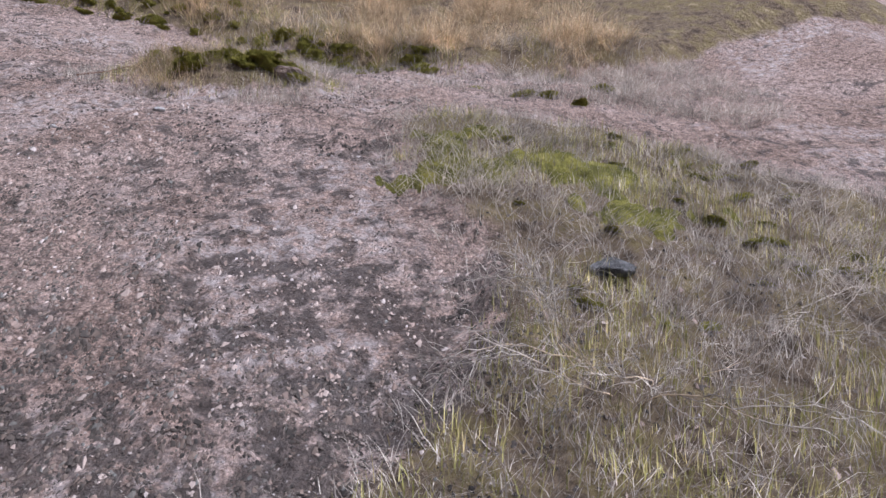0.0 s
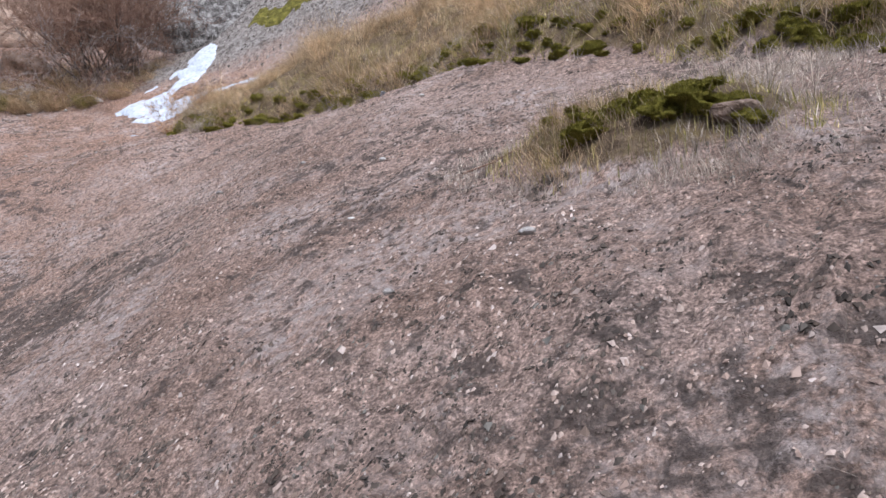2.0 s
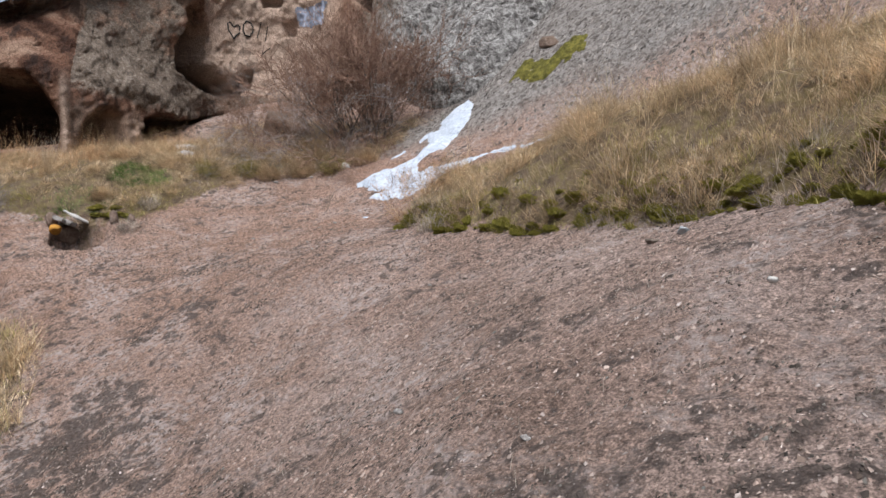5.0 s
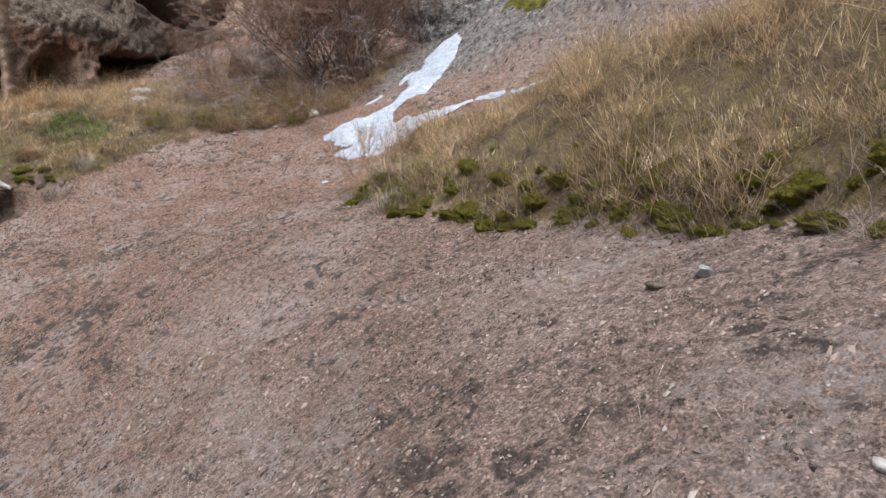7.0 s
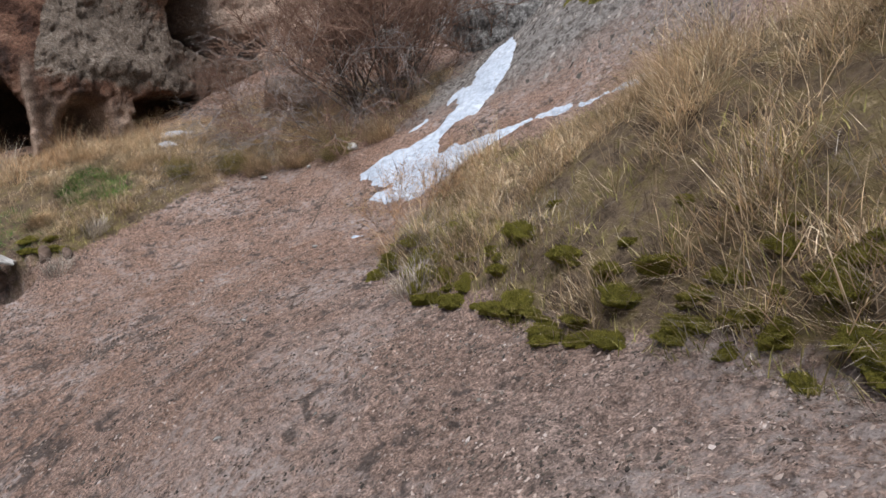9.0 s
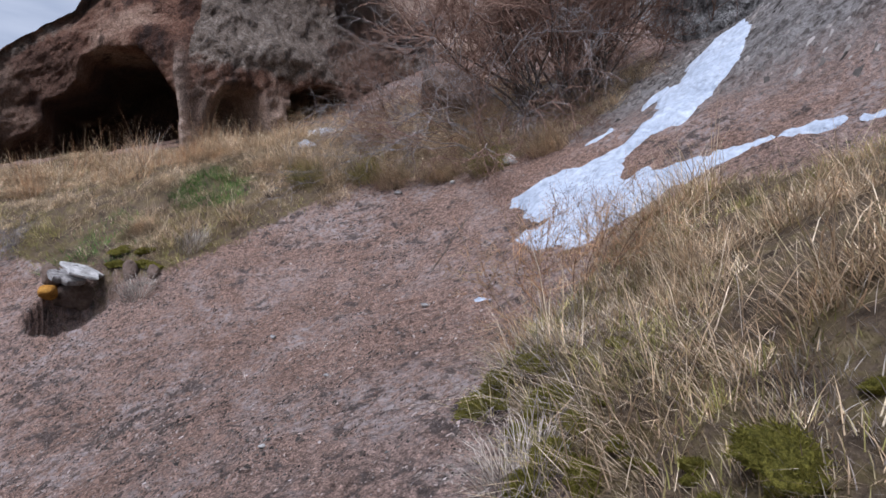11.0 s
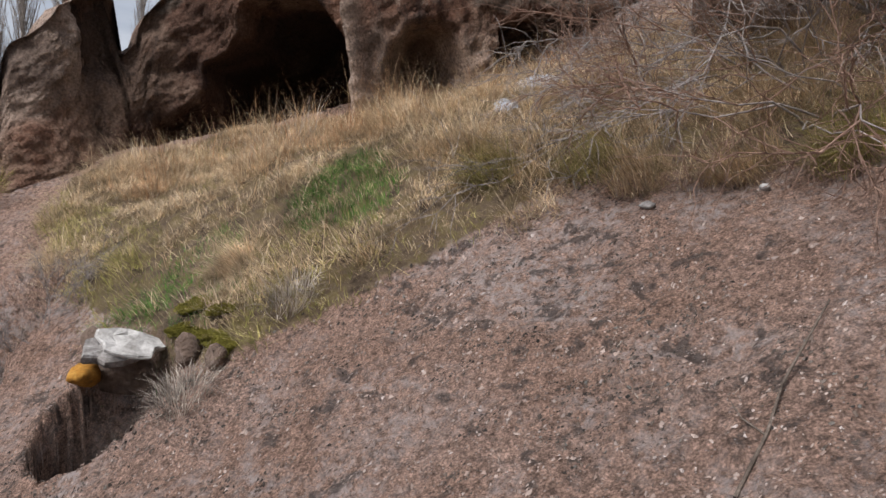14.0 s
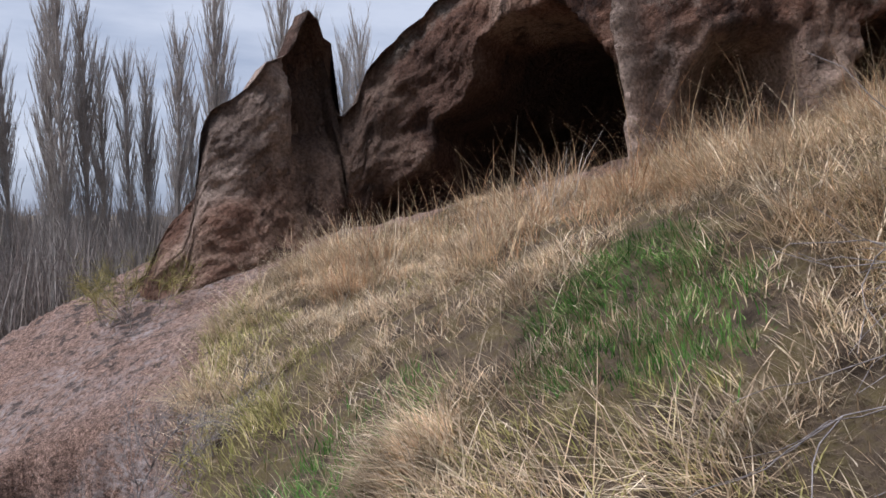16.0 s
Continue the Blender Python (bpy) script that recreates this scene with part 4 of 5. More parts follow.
grass("tussock_skirt", 3500, lambda x, y: smooth(-0.35, 0.1, tussock_at(x, y)) * smooth(0.4, 0.1, tussock_at(x, y)) * tufty(x, y, 5, 44), (-1.8, 3.3, 0.7, 5.1), (0.04, 0.12), (0.0006, 0.0014), 1.3, GREYSTALK, "grey dead stalks lying round the tussock")
grass("strip_grass", 12000, lambda x, y: smooth(4.2, 4.7, y + 0.35 * x) * bare(x, y) * tufty(x, y, 2.5, 40) * smooth(-0.9, -0.2, x), (-1, 3.5, 3.5, 6.2), (0.06, 0.18), (0.0008, 0.0018), 1.15, GREYSTALK, "sparse pale dead grass between the patches")
grass("low_bank_grass", 14000, lambda x, y: smooth(-0.15, 0.3, inside(x, y, LOW_BANK)) * tufty(x, y, 2.5, 41), (-11, 3.5, -7.3, 6.3), (0.1, 0.32), (0.0015, 0.0034), 1.0, STRAW, "dry straw grass on the bank above the hollow")
grass("low_bank_olive", 5000, lambda x, y: smooth(-0.15, 0.3, inside(x, y, LOW_BANK)) * tufty(x, y, 2, 42), (-11, 3.5, -7.3, 6.3), (0.06, 0.18), (0.0015, 0.0034), 0.9, OLIVE, "olive grass on the bank above the hollow")
grass("terrace_grass", 12000, lambda x, y: smooth(0.0, 0.3, inside(x, y, TERRACE)) * smooth(18, 15, y), (-10, 13, 4, 18), (0.2, 0.5), (0.003, 0.006), 0.8, STRAW, "dry grass on the terrace above the slope")
grass("trench_rim_stalks", 2600, lambda x, y: smooth(0.05, 0.3, trench_at(x, y)) * smooth(0.95, 0.6, trench_at(x, y)), (-14.8, 3.6, -9.5, 6.8), (0.08, 0.25), (0.001, 0.002), 0.9, GREYSTALK, "grey dead stalks on the rim of the hollow")
grass("slope_stubble", 2500, lambda x, y: bare(x, y) * near_path(x, y) * smooth(0.55, 0.8, vnoise(x, y, 0, 43)), (-13, 1, 2, 11.5), (0.03, 0.12), (0.0006, 0.0013), 1.2, GREYSTALK, "scattered dead stalks on the bare soil")


def clump(name, x, y, n, radius, tall, mat, label, head=None, lean=0.6):
    a, r = RNG.random(n) * 6.283, radius * np.sqrt(RNG.random(n))
    heading = a + RNG.normal(0, 0.5, n) if head is None else head + RNG.normal(0, 0.45, n)
    ob = blades(name, x + r * np.cos(a), y + r * np.sin(a), RNG.uniform(0.7, 1.2, n) * tall, RNG.uniform(0.0012, 0.0026, n), np.clip(RNG.normal(lean, 0.25, n), 0.1, 1.4), heading, mat, 0.9)
    return tagged(ob, label, "grass tuft", "grass tufts")


clump("grass_tuft", -13.36, 8.02, 700, 0.13, 0.3, STRAW, "pale straw grass tuft combed over the bank", DOWN, 1.0)
for cx_, cy_, cm, cl in ((-12.62, 10.55, STRAW, "pale drooping grass tuft above the path"), (-12.2, 10.95, STRAW, "straw grass tuft at the path's upper edge"), (-11.75, 11.3, OLIVE, "olive drooping grass tuft beside brambles"),
                         (-12.95, 10.35, OLIVE, "olive grass tuft beside the path"), (-11.4, 11.75, STRAW, "straw grass tuft below the shrub"), (-13.3, 9.75, OLIVE, "dark olive grass tuft on the bank edge")):
    clump("grass_tuft", cx_, cy_, 650, 0.2, 0.42, cm, cl, DOWN + 0.4, 0.9)
for cx_, cy_, cl in ((-12.75, 8.45, "grey dead weed tuft at the bank's foot"), (-6.95, 8.95, "grey drooping weed tuft on the mound edge"), (-12.25, 7.95, "bleached weed tuft beside the den"), (-8.05, 9.6, "reddish dead stalk tuft at the mound's tip")):
    clump("grass_tuft", cx_, cy_, 320, 0.14, 0.26, GREYSTALK if "reddish" not in cl else RUST, cl, None, 0.7)

for cx_, cy_, n_, tall_, cl in ((-15.75, 7.0, 45, 0.75, "fan of long pale stalks leaning in front of the cave"), (-15.2, 7.75, 260, 0.4, "bushy dry weed tuft on the crest of the bank"), (-15.6, 8.6, 200, 0.36, "rusty dry weed tuft on the crest of the bank")):
    clump("grass_tuft", cx_, cy_, n_, 0.16, tall_, RUST if "rusty" in cl else STRAW, cl, None, 0.55)

# ---- moss cushions ----
def moss_meshes():
    out = []
    for k in range(5):
        me = stone_mesh("moss_cushion", (1, 1, 0.62), 40 + k, 0.35, 1.0, 4, 0)
        co = np.array([v.co[:] for v in me.vertices])
        bump_ = 1 + 1.1 * fbm(co[:, 0] * 2.6, co[:, 1] * 2.6, co[:, 2] * 2.6, 4, 60 + k) + 0.5 * np.abs(fbm(co[:, 0] * 9, co[:, 1] * 9, co[:, 2] * 9, 3, 66))
        # a pile of tiny shoots over the cushion
        rng = np.random.default_rng(70 + k)
        co = co * bump_[:, None]
        root = co[rng.integers(0, len(co), 2600)]
        root = root[root[:, 2] > -0.1]
        d = root / np.linalg.norm(root, axis=1)[:, None] + rng.normal(0, 0.5, root.shape)
        across = np.cross(d, rng.normal(size=root.shape))
        across /= np.linalg.norm(across, axis=1)[:, None]
        root = root + rng.normal(0, 0.03, root.shape)
        tip = root + d * rng.uniform(0.07, 0.2, (len(root), 1))
        shoots = np.stack([root - across * 0.022, root + across * 0.022, tip], 1).reshape(-1, 3)
        faces = np.array([p.vertices[:] for p in me.polygons])
        body = mesh_object("moss_cushion", np.concatenate([co, shoots]), np.concatenate([faces, len(co) + np.arange(len(shoots)).reshape(-1, 3)]), MOSS)
        out.append(body.data)
        bpy.data.objects.remove(body)
        bpy.data.meshes.remove(me)
    return out


CUSHIONS = moss_meshes()


def cushion(x, y, size, label, squash=0.8, z=None):
    ob = new("moss_cushion", random.choice(CUSHIONS))
    zz = (ground_z(x, y) if z is None else z) + 0.05 * size
    ob.matrix_world = pose(x, y, zz, random.uniform(-18, 18), random.uniform(-18, 18), random.uniform(0, 360)) @ Matrix.Diagonal((size, size * random.uniform(0.65, 1.0), size * squash, 1))
    return tagged(ob, label, "moss", "moss cushions")


edge_pts = np.array(MOUND[:9])
for k in range(230):
    u = random.random() ** 0.85 * 7.8
    i = int(u)
    p = edge_pts[i] * (1 - u + i) + edge_pts[i + 1] * (u - i)
    nrm = np.array([edge_pts[i][1] - edge_pts[i + 1][1], edge_pts[i + 1][0] - edge_pts[i][0]])
    nrm = nrm / np.linalg.norm(nrm)
    off = random.uniform(-0.02, 0.24) + (0.35 * random.random() if random.random() < 0.15 else 0)
    cushion(p[0] + nrm[0] * off, p[1] + nrm[1] * off, random.choice((0.03, 0.04, 0.05, 0.07, 0.09)) * random.uniform(0.8, 1.2), "bright olive-green moss cushion on the mound's earthen edge", random.uniform(0.55, 0.95))
for mx, my, ms in ((-0.42, 3.98, 0.09), (-0.28, 3.92, 0.09), (-0.17, 3.9, 0.08), (-0.75, 4.12, 0.07), (-0.95, 4.35, 0.06), (-0.55, 4.1, 0.08), (-0.33, 4.05, 0.08), (-0.65, 4.25, 0.06)):
    cushion(mx, my, ms, "green moss cushion on the grassy tussock", 0.7)
for k in range(14):
    mx, my = random.uniform(-0.85, -0.1), random.uniform(-0.16, 0.14)
    cushion(mx, 4.14 - 0.35 * (mx + 0.55) + my, random.uniform(0.05, 0.1), "green moss cushion on the grassy tussock", 0.6)
for k in range(44):
    cushion(random.uniform(0.45, 2.2), random.uniform(1.5, 3.0), random.uniform(0.02, 0.06), "flat green moss pad among dead stalks", 0.4)
for mx, my, ms in ((-12.95, 7.75, 0.09), (-12.75, 7.92, 0.11), (-12.6, 8.08, 0.09), (-13.1, 7.8, 0.1), (-12.85, 7.85, 0.08), (-12.68, 8.02, 0.08), (-12.9, 8.0, 0.09)):
    cushion(mx, my, ms, "green moss cushion beside the den's stones", 0.6)
conforming("moss_patch", [(-9.43, 13.16), (-9.43, 13.5), (-9.2, 13.62), (-9.05, 13.4), (-8.75, 13.5), (-8.55, 13.75), (-8.2, 13.7), (-8.08, 13.42), (-8.42, 13.23), (-8.53, 13.06), (-9.07, 13.02)], FLATMOSS, 0.08, 0.25, 0.025, "dark green moss patch on the grey rock slope", "moss")
stone("stone", -9.0, 13.72, (0.28, 0.16, 0.14), 17, TUFFSTONE, "dark brown stone above the moss patch", 20, 0.5)
for k_, outline_ in enumerate(([(0.26, 2.95), (0.28, 2.65), (0.5, 2.5), (0.75, 2.7), (0.6, 2.9)], [(0.85, 2.75), (0.95, 2.45), (1.4, 2.5), (1.6, 2.75)], [(1.0, 2.25), (1.1, 1.95), (1.5, 2.1), (1.45, 2.3)])):
    conforming("moss_mat", outline_, FLATMOSS, 0.006, 1.3, 0.02, "ragged olive moss mat under bleached stalks", "moss")
for mx, my, ms in ((1.4, 4.0, 0.08), (1.55, 3.95, 0.07), (1.75, 3.85, 0.07), (1.15, 4.25, 0.06), (2.2, 4.3, 0.09), (0.5, 5.0, 0.06)):
    cushion(mx, my, ms, "green moss cushion at the edge of dry turf", 0.6)

# ---- stones ----
stone("stone", -0.2, 3.86, (0.12, 0.08, 0.055), 5, TUFFSTONE, "dark brown stone capped by moss in the tussock", 20, 0.4, None, (0, 0), 0.5, "stone", "", 4)
stone("stone", 0.83, 1.84, (0.12, 0.1, 0.06), 6, SCREESTONE, "grey stone with pale lichen half buried in turf", 40, 0.95, None, (0, 0), 0.8, "stone", "", 4)
stone("stone", -0.86, 3.57, (0.04, 0.03, 0.022), 7, GREYSTONE, "small dark stone lying on bare soil", 10)
stone("stone", -3.62, 7.5, (0.06, 0.045, 0.03), 8, BARK, "dark brown clod beside the plastic scrap", 10)
def plate(name, x, y, z, size, thick, seed, mat, label, tilt, category):
    """A thin broken slab with an irregular outline and worn edges."""
    rng = np.random.default_rng(seed)
    bm = bmesh.new()
    n = 13
    ring = [(size[0] * math.cos(a) * k, size[1] * math.sin(a) * k) for a, k in zip(np.sort(rng.random(n) * 0.28 + np.arange(n) * 6.283 / n), rng.uniform(0.72, 1.12, n))]
    rows = [[bm.verts.new((p * f, q * f, h + rng.normal(0, 0.006))) for p, q in ring] for f, h in ((0.9, -thick), (1.0, -thick * 0.4), (1.0, thick * 0.5), (0.93, thick), (0.5, thick * 1.15))]
    for lo, hi in zip(rows[:-1], rows[1:]):
        for k in range(n):
            bm.faces.new((lo[k], lo[(k + 1) % n], hi[(k + 1) % n], hi[k]))
    bm.faces.new(rows[-1])
    bm.faces.new(rows[0][::-1])
    me = bpy.data.meshes.new(name)
    bm.to_mesh(me)
    bm.free()
    me.materials.append(mat)
    ob = new(name, me)
    ob.matrix_world = pose(x, y, z, *tilt)
    return tagged(ob, label, category)


plate("slab", -12.88, 7.44, 4.7, (0.15, 0.2), 0.016, 4, PALESTONE, "pale flat limestone slab roofing the den", (-12, 22, 20), "stone slab")
plate("slab", -12.98, 7.3, 4.63, (0.17, 0.22), 0.03, 5, GREYSTONE, "dark grey rock slab under the pale one", (4, 16, 70), "stone slab")
stone("stone", -12.9, 7.16, (0.14, 0.12, 0.09), 10, OCHRE, "ochre lichen-covered stone beside the slab", 15, 0.3, 4.44)
stone("boulder", -13.16, 7.45, (0.2, 0.4, 0.22), 11, TUFFSTONE, "dark grey rock holding the slab", 10, 0.4, 4.36)
stone("stone", -13.08, 7.18, (0.12, 0.12, 0.12), 12, TUFFSTONE, "grey broken stone under the slab's end", 50, 0.3, 4.58)
stone("stone", -12.62, 7.88, (0.08, 0.12, 0.14), 13, TUFFSTONE, "grey upright stone at the den's mouth", 20, 0.2, None, (0, 12))
stone("stone", -12.45, 8.08, (0.06, 0.07, 0.1), 14, TUFFSTONE, "small pale upright stone under moss", 60, 0.2)
stone("stone", -11.65, 11.42, (0.13, 0.1, 0.07), 15, PALESTONE, "pale stone at the foot of the brambles", 30)
stone("boulder", -14.5, 12.2, (0.85, 0.75, 0.5), 16, TUFFSTONE, "rounded brown boulder beside the brambles", 30, 0.5, None, (0, 0), 0.15, "boulder", "", 4)
for k, (sx, sy, sz) in enumerate(((-11.9, 10.9, 0.05), (-12.3, 10.45, 0.06), (-9.6, 9.7, 0.03), (-8.3, 8.4, 0.025), (-5.6, 7.6, 0.03), (-4.2, 6.0, 0.035), (-2.2, 5.1, 0.03), (-1.3, 3.4, 0.03), (-6.8, 7.6, 0.03), (-2.6, 6.6, 0.035), (-10.2, 8.8, 0.035), (-9.1, 8.9, 0.03), (-1.9, 4.2, 0.025), (-3.1, 5.6, 0.03))):
    stone("stone", sx, sy, (sz, sz * 0.75, sz * 0.55), 20 + k, PALESTONE if k % 3 == 0 else GREYSTONE, "small loose stone on the bare slope", 37 * k, 0.3, None, (0, 0), 0.3, "stone", "loose stones", 2)
for k in range(34):
    bx = random.uniform(-11, 0.3)
    by = 2.3 + (-bx) * 0.52 + random.uniform(-1.4, 1.5)
    if float(bare(np.array([bx]), np.array([by]))[0]) > 0.95:
        n_, r_ = 90, random.uniform(0.05, 0.12)
        a_, q_ = RNG.random(n_) * 6.283, r_ * np.sqrt(RNG.random(n_))
        ob = chips("lichen_clump", bx + q_ * np.cos(a_) * 1.4, by + q_ * np.sin(a_), RNG.uniform(0.005, 0.013, n_), 0.5 + 0.5 * RNG.random(n_), CRUST, "blackish crumbly lichen clump on the soil")
        tagged(ob, category="lichen", group="lichen clumps")

# ---- litter: plastic scrap, stick ----
scrap_mesh = stone_mesh("plastic_scrap", (0.048, 0.04, 0.036), 31, 1.2, 1.0, 4)
scrap_mesh.materials.append(PLASTIC)
scrap = new("plastic_scrap", scrap_mesh)
scrap.matrix_world = pose(-3.46, 7.56, ground_z(-3.46, 7.56) + 0.022, 0, 0, 30)
tagged(scrap, "crumpled clear plastic scrap lying on the soil", "litter")


def lying(points, lift=0.01):
    return [(x, y, ground_z(x, y) + lift + 0.02 * abs(math.sin(9 * k))) for k, (x, y) in enumerate(points)]


stick = tube_object("stick", [(lying([(-10.25, 10.02), (-10.4, 10.18), (-10.55, 10.3), (-10.72, 10.5), (-10.85, 10.62)]), 0.007, 0.004), (lying([(-10.4, 10.18), (-10.5, 10.15), (-10.62, 10.17)]), 0.004, 0.002)], BARK)
tagged(stick, "dark broken stick lying on the path", "stick")
for k, (a_, b_) in enumerate((((-12.75, 7.55), (-12.45, 7.75)), ((-9.9, 9.6), (-9.7, 9.75)), ((-1.4, 4.4), (-1.1, 4.3)))):
    m_ = ((a_[0] + b_[0]) / 2 + 0.03, (a_[1] + b_[1]) / 2 - 0.03)
    tagged(tube_object("stick", [(lying([a_, m_, b_]), 0.006, 0.003)], TWIG), "thin dry twig lying on the soil", "stick")

# ---- shrubs ----
def grow(start, way, length, radius, depth, out, rng, curl=0.35, up=0.0):
    """A crooked branch and its side shoots."""
    p, d = np.array(start, float), np.array(way, float)
    pts, n = [p.copy()], 6
    for k in range(n):
        d = d + rng.normal(0, curl * 0.5, 3) + np.array([0, 0, up * 0.2])
        d /= np.linalg.norm(d)
        p = p + d * length / n
        pts.append(p.copy())
        for _ in range((3 if depth == 1 else 1 + (k > 2)) if depth > 0 and k > 0 else 0):
            side = d + rng.normal(0, 0.65, 3)
            side /= np.linalg.norm(side)
            grow(p, side, length * rng.uniform(0.35, 0.6), radius * 0.55, depth - 1, out[1:] if len(out) > 1 else out, rng, curl, up)
    out[0].append((pts, radius, radius * 0.35))


def shrub(x, y, stems, length, spread_, radius, seed, main_mat, twig_mat, label, depth=2, up=0.5, foot=0.3, curl=0.35, lean=(0, 0)):
    rng = np.random.default_rng(seed)
    base = tagged(new("shrub"), label, "shrub")
    base.location = (x, y, ground_z(x, y))
    thick, thin, thread = [], [], []
    for _ in range(stems):
        a, r = rng.random() * 6.283, foot * rng.random() ** 0.5
        way = np.array([math.cos(a) * spread_ + lean[0], math.sin(a) * spread_ + lean[1], 1.0 if up > 0 else 0.5])
        gz = ground_z(x + r * math.cos(a), y + r * math.sin(a)) - ground_z(x, y) - 0.05
        grow((r * math.cos(a), r * math.sin(a), gz), way / np.linalg.norm(way), length * rng.uniform(0.65, 1.1), radius * rng.uniform(0.6, 1.1), depth, [thick, thin, thread], rng, curl, up)
    for path in thick:
        tube_object("stem", [path], main_mat, base, 5)
    for name, paths, mat, sides in (("branches", thin, twig_mat, 4), ("twigs", thread, twig_mat, 3)):
        if paths:
            tagged(tube_object(name, paths, mat, base, sides), kind="stuff")
    return base


shrub(-12.75, 12.6, 36, 1.95, 0.6, 0.02, 1, BARK, TWIG, "large leafless thorny shrub at the cave foot", 2, 0.35, 0.45, 0.45, (-0.1, -0.15))
shrub(-12.15, 12.65, 14, 1.7, 0.4, 0.022, 2, BARK, TWIG, "leafless shrub beside the dark hole", 2, 0.5, 0.22, 0.3, (-0.15, -0.1))
shrub(-13.35, 12.0, 22, 1.7, 1.1, 0.010, 3, PALETWIG, PALETWIG, "tangled grey bramble thicket below the shrub", 2, -0.1, 0.5, 0.5, (0.15, -0.35))
shrub(-12.5, 11.7, 16, 1.4, 1.1, 0.009, 4, PALETWIG, TWIG, "arching pale bramble stems over dry grass", 2, -0.1, 0.5, 0.5, (0.2, -0.3))
shrub(-14.2, 11.3, 14, 1.0, 0.7, 0.007, 5, TWIG, TWIG, "reddish brown dead weed thicket beside the boulder", 2, 0.3, 0.5, 0.35)
shrub(0.62, 1.38, 16, 0.42, 1.3, 0.0028, 6, STRAW, GREYSTALK, "dry thorny pale weed sprawling over the turf", 2, 0.0, 0.12, 0.5)
shrub(1.25, 1.6, 10, 0.45, 1.3, 0.0022, 7, GREYSTALK, GREYSTALK, "bleached brittle weed stems on mossy turf", 2, 0.0, 0.15, 0.5)
shrub(-8.1, 9.85, 16, 0.5, 0.7, 0.004, 8, TWIG, RUST, "reddish dead weed stems at the mound's tip", 2, 0.3, 0.2, 0.35)
shrub(-13.9, 6.35, 12, 0.5, 0.8, 0.005, 9, PALETWIG, PALETWIG, "grey dead weed hanging into the hollow", 2, 0.2, 0.25, 0.4)
shrub(-16.35, 4.5, 14, 0.5, 0.7, 0.005, 10, GREYSTALK, OLIVE, "low dusty weed at the spire's foot", 2, 0.3, 0.25, 0.4)
shrub(-9.6, 10.75, 5, 0.4, 0.5, 0.003, 11, TWIG, TWIG, "thin dead weed standing in the snow", 1, 0.3, 0.06, 0.3)

# ---- scratched and painted marks on the cliff ----
from mathutils.bvhtree import BVHTree
cliff_tree = BVHTree.FromPolygons([v.co[:] for v in cliff.data.vertices], [tuple(p.vertices) for p in cliff.data.polygons])
LINE_S, LINE_P = foot_line(0.04)


def on_wall(s, z, lift=0.012):
    i = min(int(s / 0.04), len(LINE_S) - 2)
    t = LINE_P[min(i + 8, len(LINE_P) - 1)] - LINE_P[i - 8]
    t = t / np.linalg.norm(t)
    n = Vector((-t[1], t[0], 0))
    o = Vector((LINE_P[i][0], LINE_P[i][1], z)) - n * 2.5
    hit, normal, _, _ = cliff_tree.ray_cast(o, n, 6)
    return (hit - n * lift) if hit is not None else o + n * 2.5


def mark(name, strokes, radius, mat, label):
    paths = [([tuple(on_wall(s, z)) for s, z in st], radius, radius) for st in strokes]
    return tagged(tube_object(name, paths, mat, None, 5), label, "graffiti")


def heart(cs, cz, w, h):
    return [(cs + w * math.sin(a) ** 3, cz + h * (0.8 * math.cos(a) - 0.35 * math.cos(2 * a) - 0.15 * math.cos(3 * a))) for a in np.linspace(0, 6.283, 24)]


def oval(cs, cz, w, h):
    return [(cs + w * math.cos(a), cz + h * math.sin(a)) for a in np.linspace(0, 6.283, 20)]


BLACKPAINT = mottled("black_paint", (0.012, 0.012, 0.012), (0.02, 0.02, 0.02), (0.04, 0.038, 0.036), 20, 0.7, 0.2)
BLUEPAINT = mottled("faded_blue_paint", (0.10, 0.115, 0.15), (0.17, 0.19, 0.25), (0.27, 0.27, 0.29), 8, 0.8, 0.2)
mark("graffiti_heart", [heart(10.98, 10.67, 0.18, 0.26)], 0.022, BLACKPAINT, "black painted heart outline on the cliff")
mark("graffiti_heart", [oval(11.33, 10.8, 0.13, 0.2)], 0.022, BLACKPAINT, "black painted rounded heart outline on the cliff")
mark("graffiti_stroke", [[(11.64, 11.03), (11.62, 10.8), (11.58, 10.58)], [(11.8, 10.95), (11.78, 10.6), (11.72, 10.16)], [(11.95, 10.35), (11.82, 10.25), (11.74, 10.16)]], 0.014, BLACKPAINT, "thin black painted strokes on the cliff")


def paint_patch(name, s0, s1, z0, z1, mat, label):
    """Thin sprayed paint that follows the rock, with a broken outline."""
    gs, gz = np.arange(s0, s1, 0.035), np.arange(z0, z1, 0.035)
    co = np.array([[tuple(on_wall(a, b, 0.008)) for b in gz] for a in gs])
    A, B = np.meshgrid(gs, gz, indexing="ij")
    rim = np.minimum(np.minimum(A - s0, s1 - A), np.minimum(B - z0, z1 - B))
    keep = (smooth(0.0, 0.25, rim) + 1.5 * fbm(A * 5, B * 5, 0, 4, 95) > 0.45).ravel()
    f = grid_faces(len(gs), len(gz))
    return tagged(mesh_object(name, co.reshape(-1, 3), f[keep[f].all(1)], mat), label, "graffiti")


paint_patch("graffiti_smear", 12.45, 13.6, 10.8, 11.65, BLUEPAINT, "faded blue sprayed paint smear on the cliff")

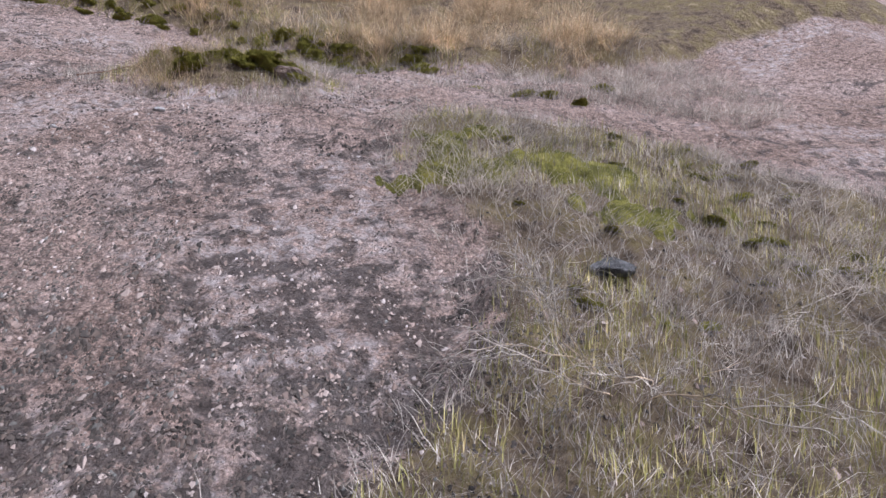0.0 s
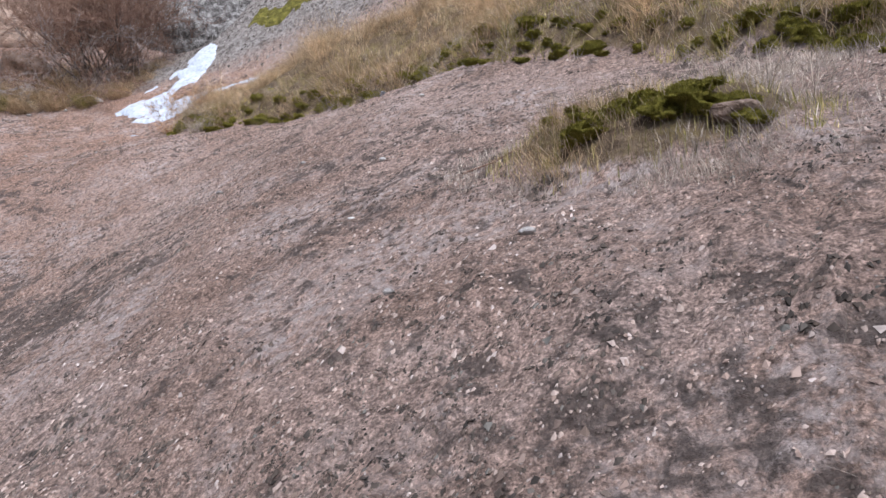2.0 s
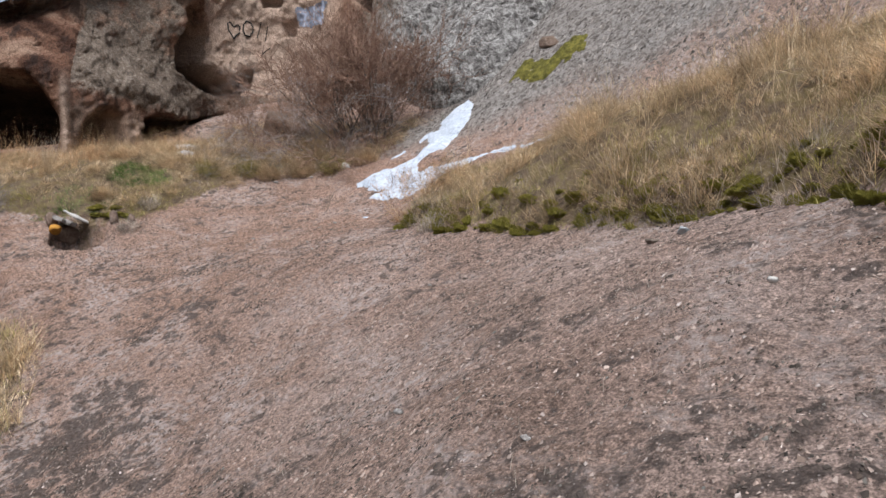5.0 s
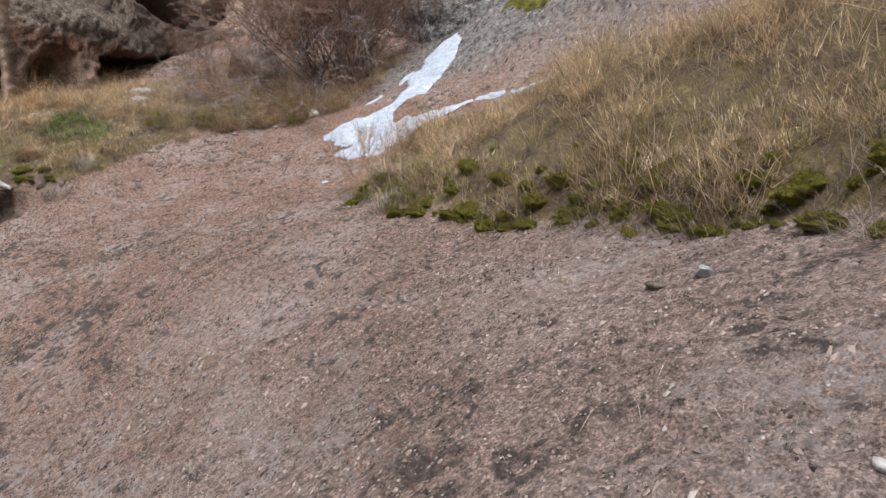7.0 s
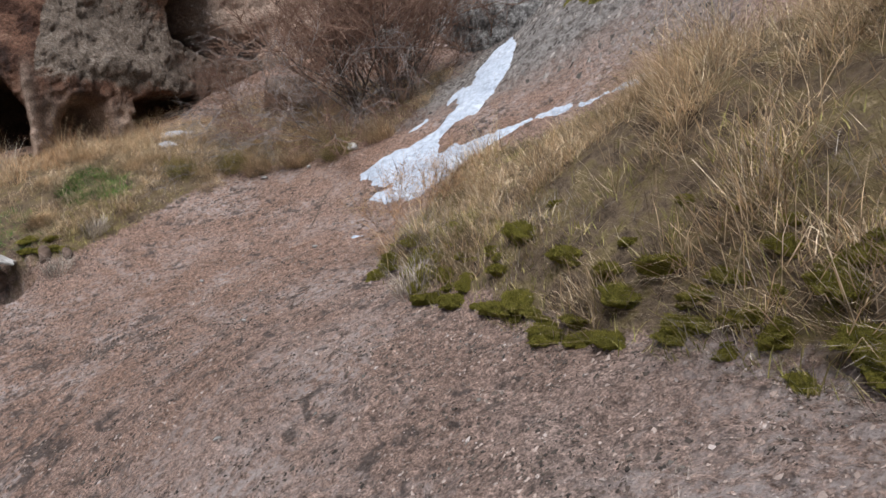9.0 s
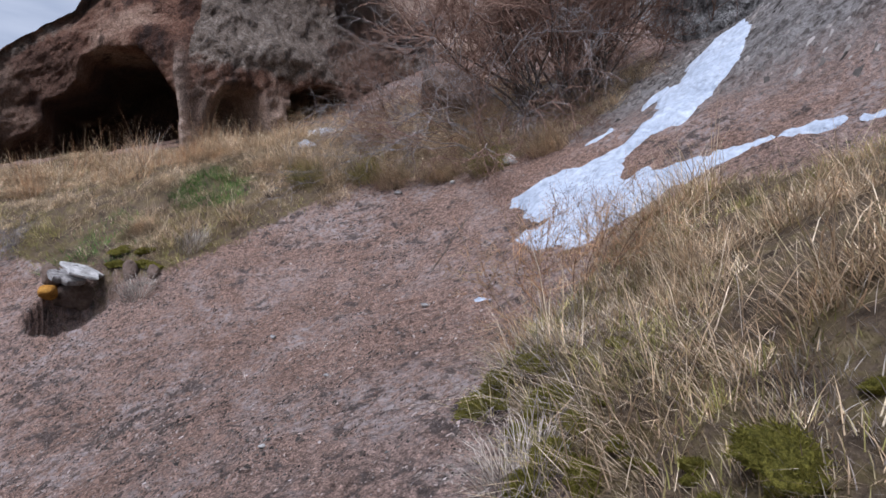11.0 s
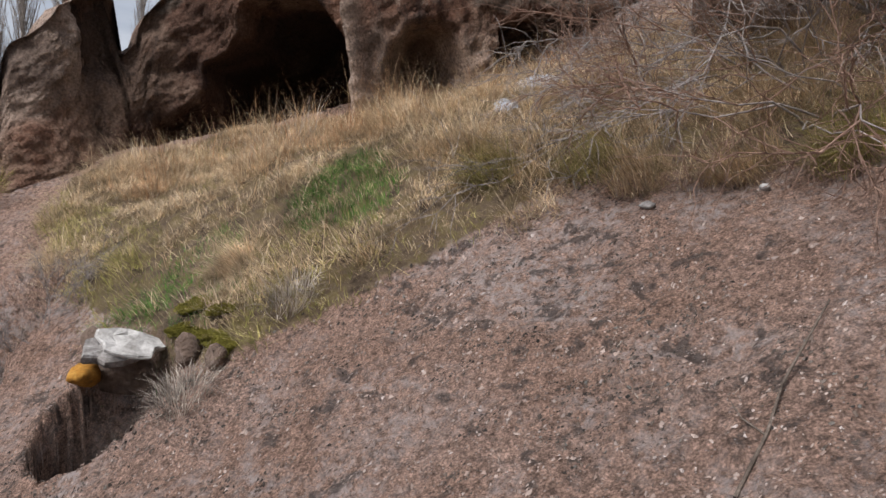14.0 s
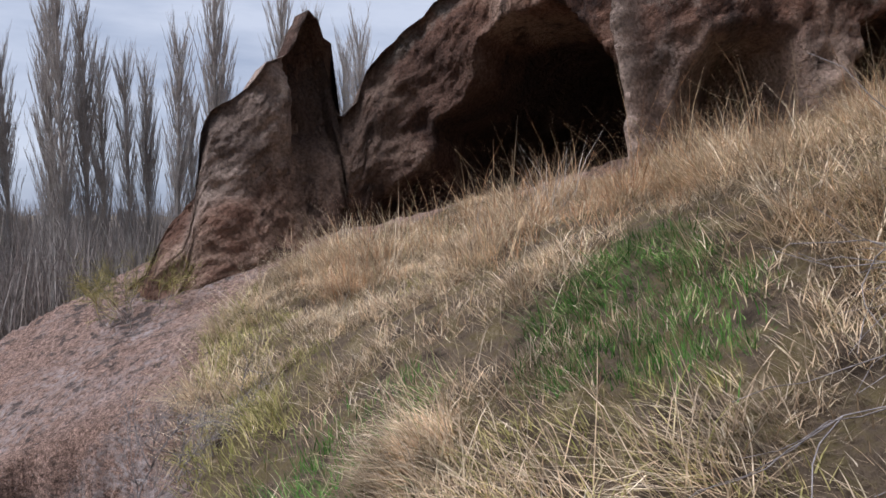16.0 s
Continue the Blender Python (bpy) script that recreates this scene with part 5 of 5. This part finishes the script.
# ---- poplars in the valley ----
def poplar(seed, height):
    rng = np.random.default_rng(seed)
    tree = new("poplar")
    trunk = [(0, 0, -0.3), (0.05, 0.03, height * 0.3), (-0.05, 0.06, height * 0.62), (0.02, 0, height * 0.98)]
    tube_object("trunk", [(trunk, 0.17, 0.02)], POPLAR, tree, 6)
    limbs, twigs = [], []
    for k in range(120):
        z = height * (0.1 + 0.82 * rng.random())
        a = rng.random() * 6.283
        ln = height * (0.14 + 0.14 * rng.random()) * (1.05 - 0.5 * z / height)
        out = rng.uniform(0.12, 0.27)
        dx, dy = math.cos(a), math.sin(a)
        pts = [np.array([dx * out * ln * u ** 0.75, dy * out * ln * u ** 0.75, z + ln * u]) + rng.normal(0, 0.04, 3) * u for u in (0, 0.3, 0.65, 1)]
        limbs.append((pts, 0.032, 0.008))
        for _ in range(14):
            u = rng.uniform(0.15, 1.0)
            p = pts[0] * (1 - u) + pts[3] * u
            b = a + rng.normal(0, 1.2)
            tl = rng.uniform(0.4, 1.1)
            q = p + np.array([math.cos(b) * 0.28 * tl, math.sin(b) * 0.28 * tl, tl])
            twigs.append(([p, (p + q) / 2 + rng.normal(0, 0.03, 3), q], 0.009, 0.004))
    tagged(tube_object("branches", limbs, POPLAR, tree, 3), kind="stuff")
    tagged(tube_object("twigs", twigs, POPLAR, tree, 3), kind="stuff")
    return tagged(tree, "tall bare columnar poplar in the valley", "tree", "poplars in the valley")


makers = [poplar(k, 17.0) for k in (1, 2, 3)]
ROW = [(33.0, 16.5, 40), (30.7, 15.5, 41), (28.1, 17.5, 40), (27.2, 18.5, 39), (26.0, 17.8, 41), (24.8, 16.0, 44), (23.2, 14.6, 40), (21.9, 14.8, 42), (20.1, 16.3, 40), (19.0, 13.0, 43),
       (17.1, 19.8, 40), (12.2, 19.3, 42), (10.8, 17.8, 44), (7.5, 17.0, 46), (6.7, 17.2, 42), (36, 17, 42), (39, 18, 40), (42, 16.5, 44), (-4, 17, 52), (3, 17, 56)]
for k, (off, tall, dist) in enumerate(ROW):
    b = radians(105.9 + off)
    dd = dist / math.cos(radians(off))
    tx, ty = -10.4 - math.sin(b) * dd, 8.9 + math.cos(b) * dd
    m_ = pose(tx, ty, ground_z(tx, ty), random.uniform(-1.5, 1.5), random.uniform(-1.5, 1.5), random.uniform(0, 360))
    src = makers[k % 3]
    if k < 3:
        ob = src
        ob.matrix_world = m_
    else:
        ob = copy_thing(src, m_)
    ob.scale = (tall / 17.0 * 1.15, tall / 17.0 * 1.15, tall / 17.0)


def thicket(name, n, near, far, tall, half, mat, label):
    b = np.radians(105.9 + RNG.uniform(-14, 48, n))
    dd = RNG.uniform(near, far, n)
    ob = blades(name, -10.4 - np.sin(b) * dd, 8.9 + np.cos(b) * dd, RNG.uniform(tall[0], tall[1], n), RNG.uniform(half[0], half[1], n), RNG.uniform(0.0, 0.22, n), RNG.random(n) * 6.283, mat, 0.2)
    return tagged(ob, label, "thicket", kind="stuff")


FARWOOD = island_material("far_bare_scrub", (0.0, (0.20, 0.165, 0.14)), (0.5, (0.30, 0.255, 0.225)), (1.0, (0.40, 0.36, 0.325)))
thicket("valley_thicket", 22000, 30, 75, (3.2, 7.2), (0.012, 0.045), FARWOOD, "dense grey-brown leafless thicket in the valley")
thicket("valley_saplings", 600, 34, 60, (5.0, 8.5), (0.012, 0.03), FARWOOD, "slender bare saplings among the poplars")
thicket("far_thicket", 5000, 75, 170, (6.5, 8.6), (0.05, 0.16), FARWOOD, "hazy grey-brown woods across the valley")
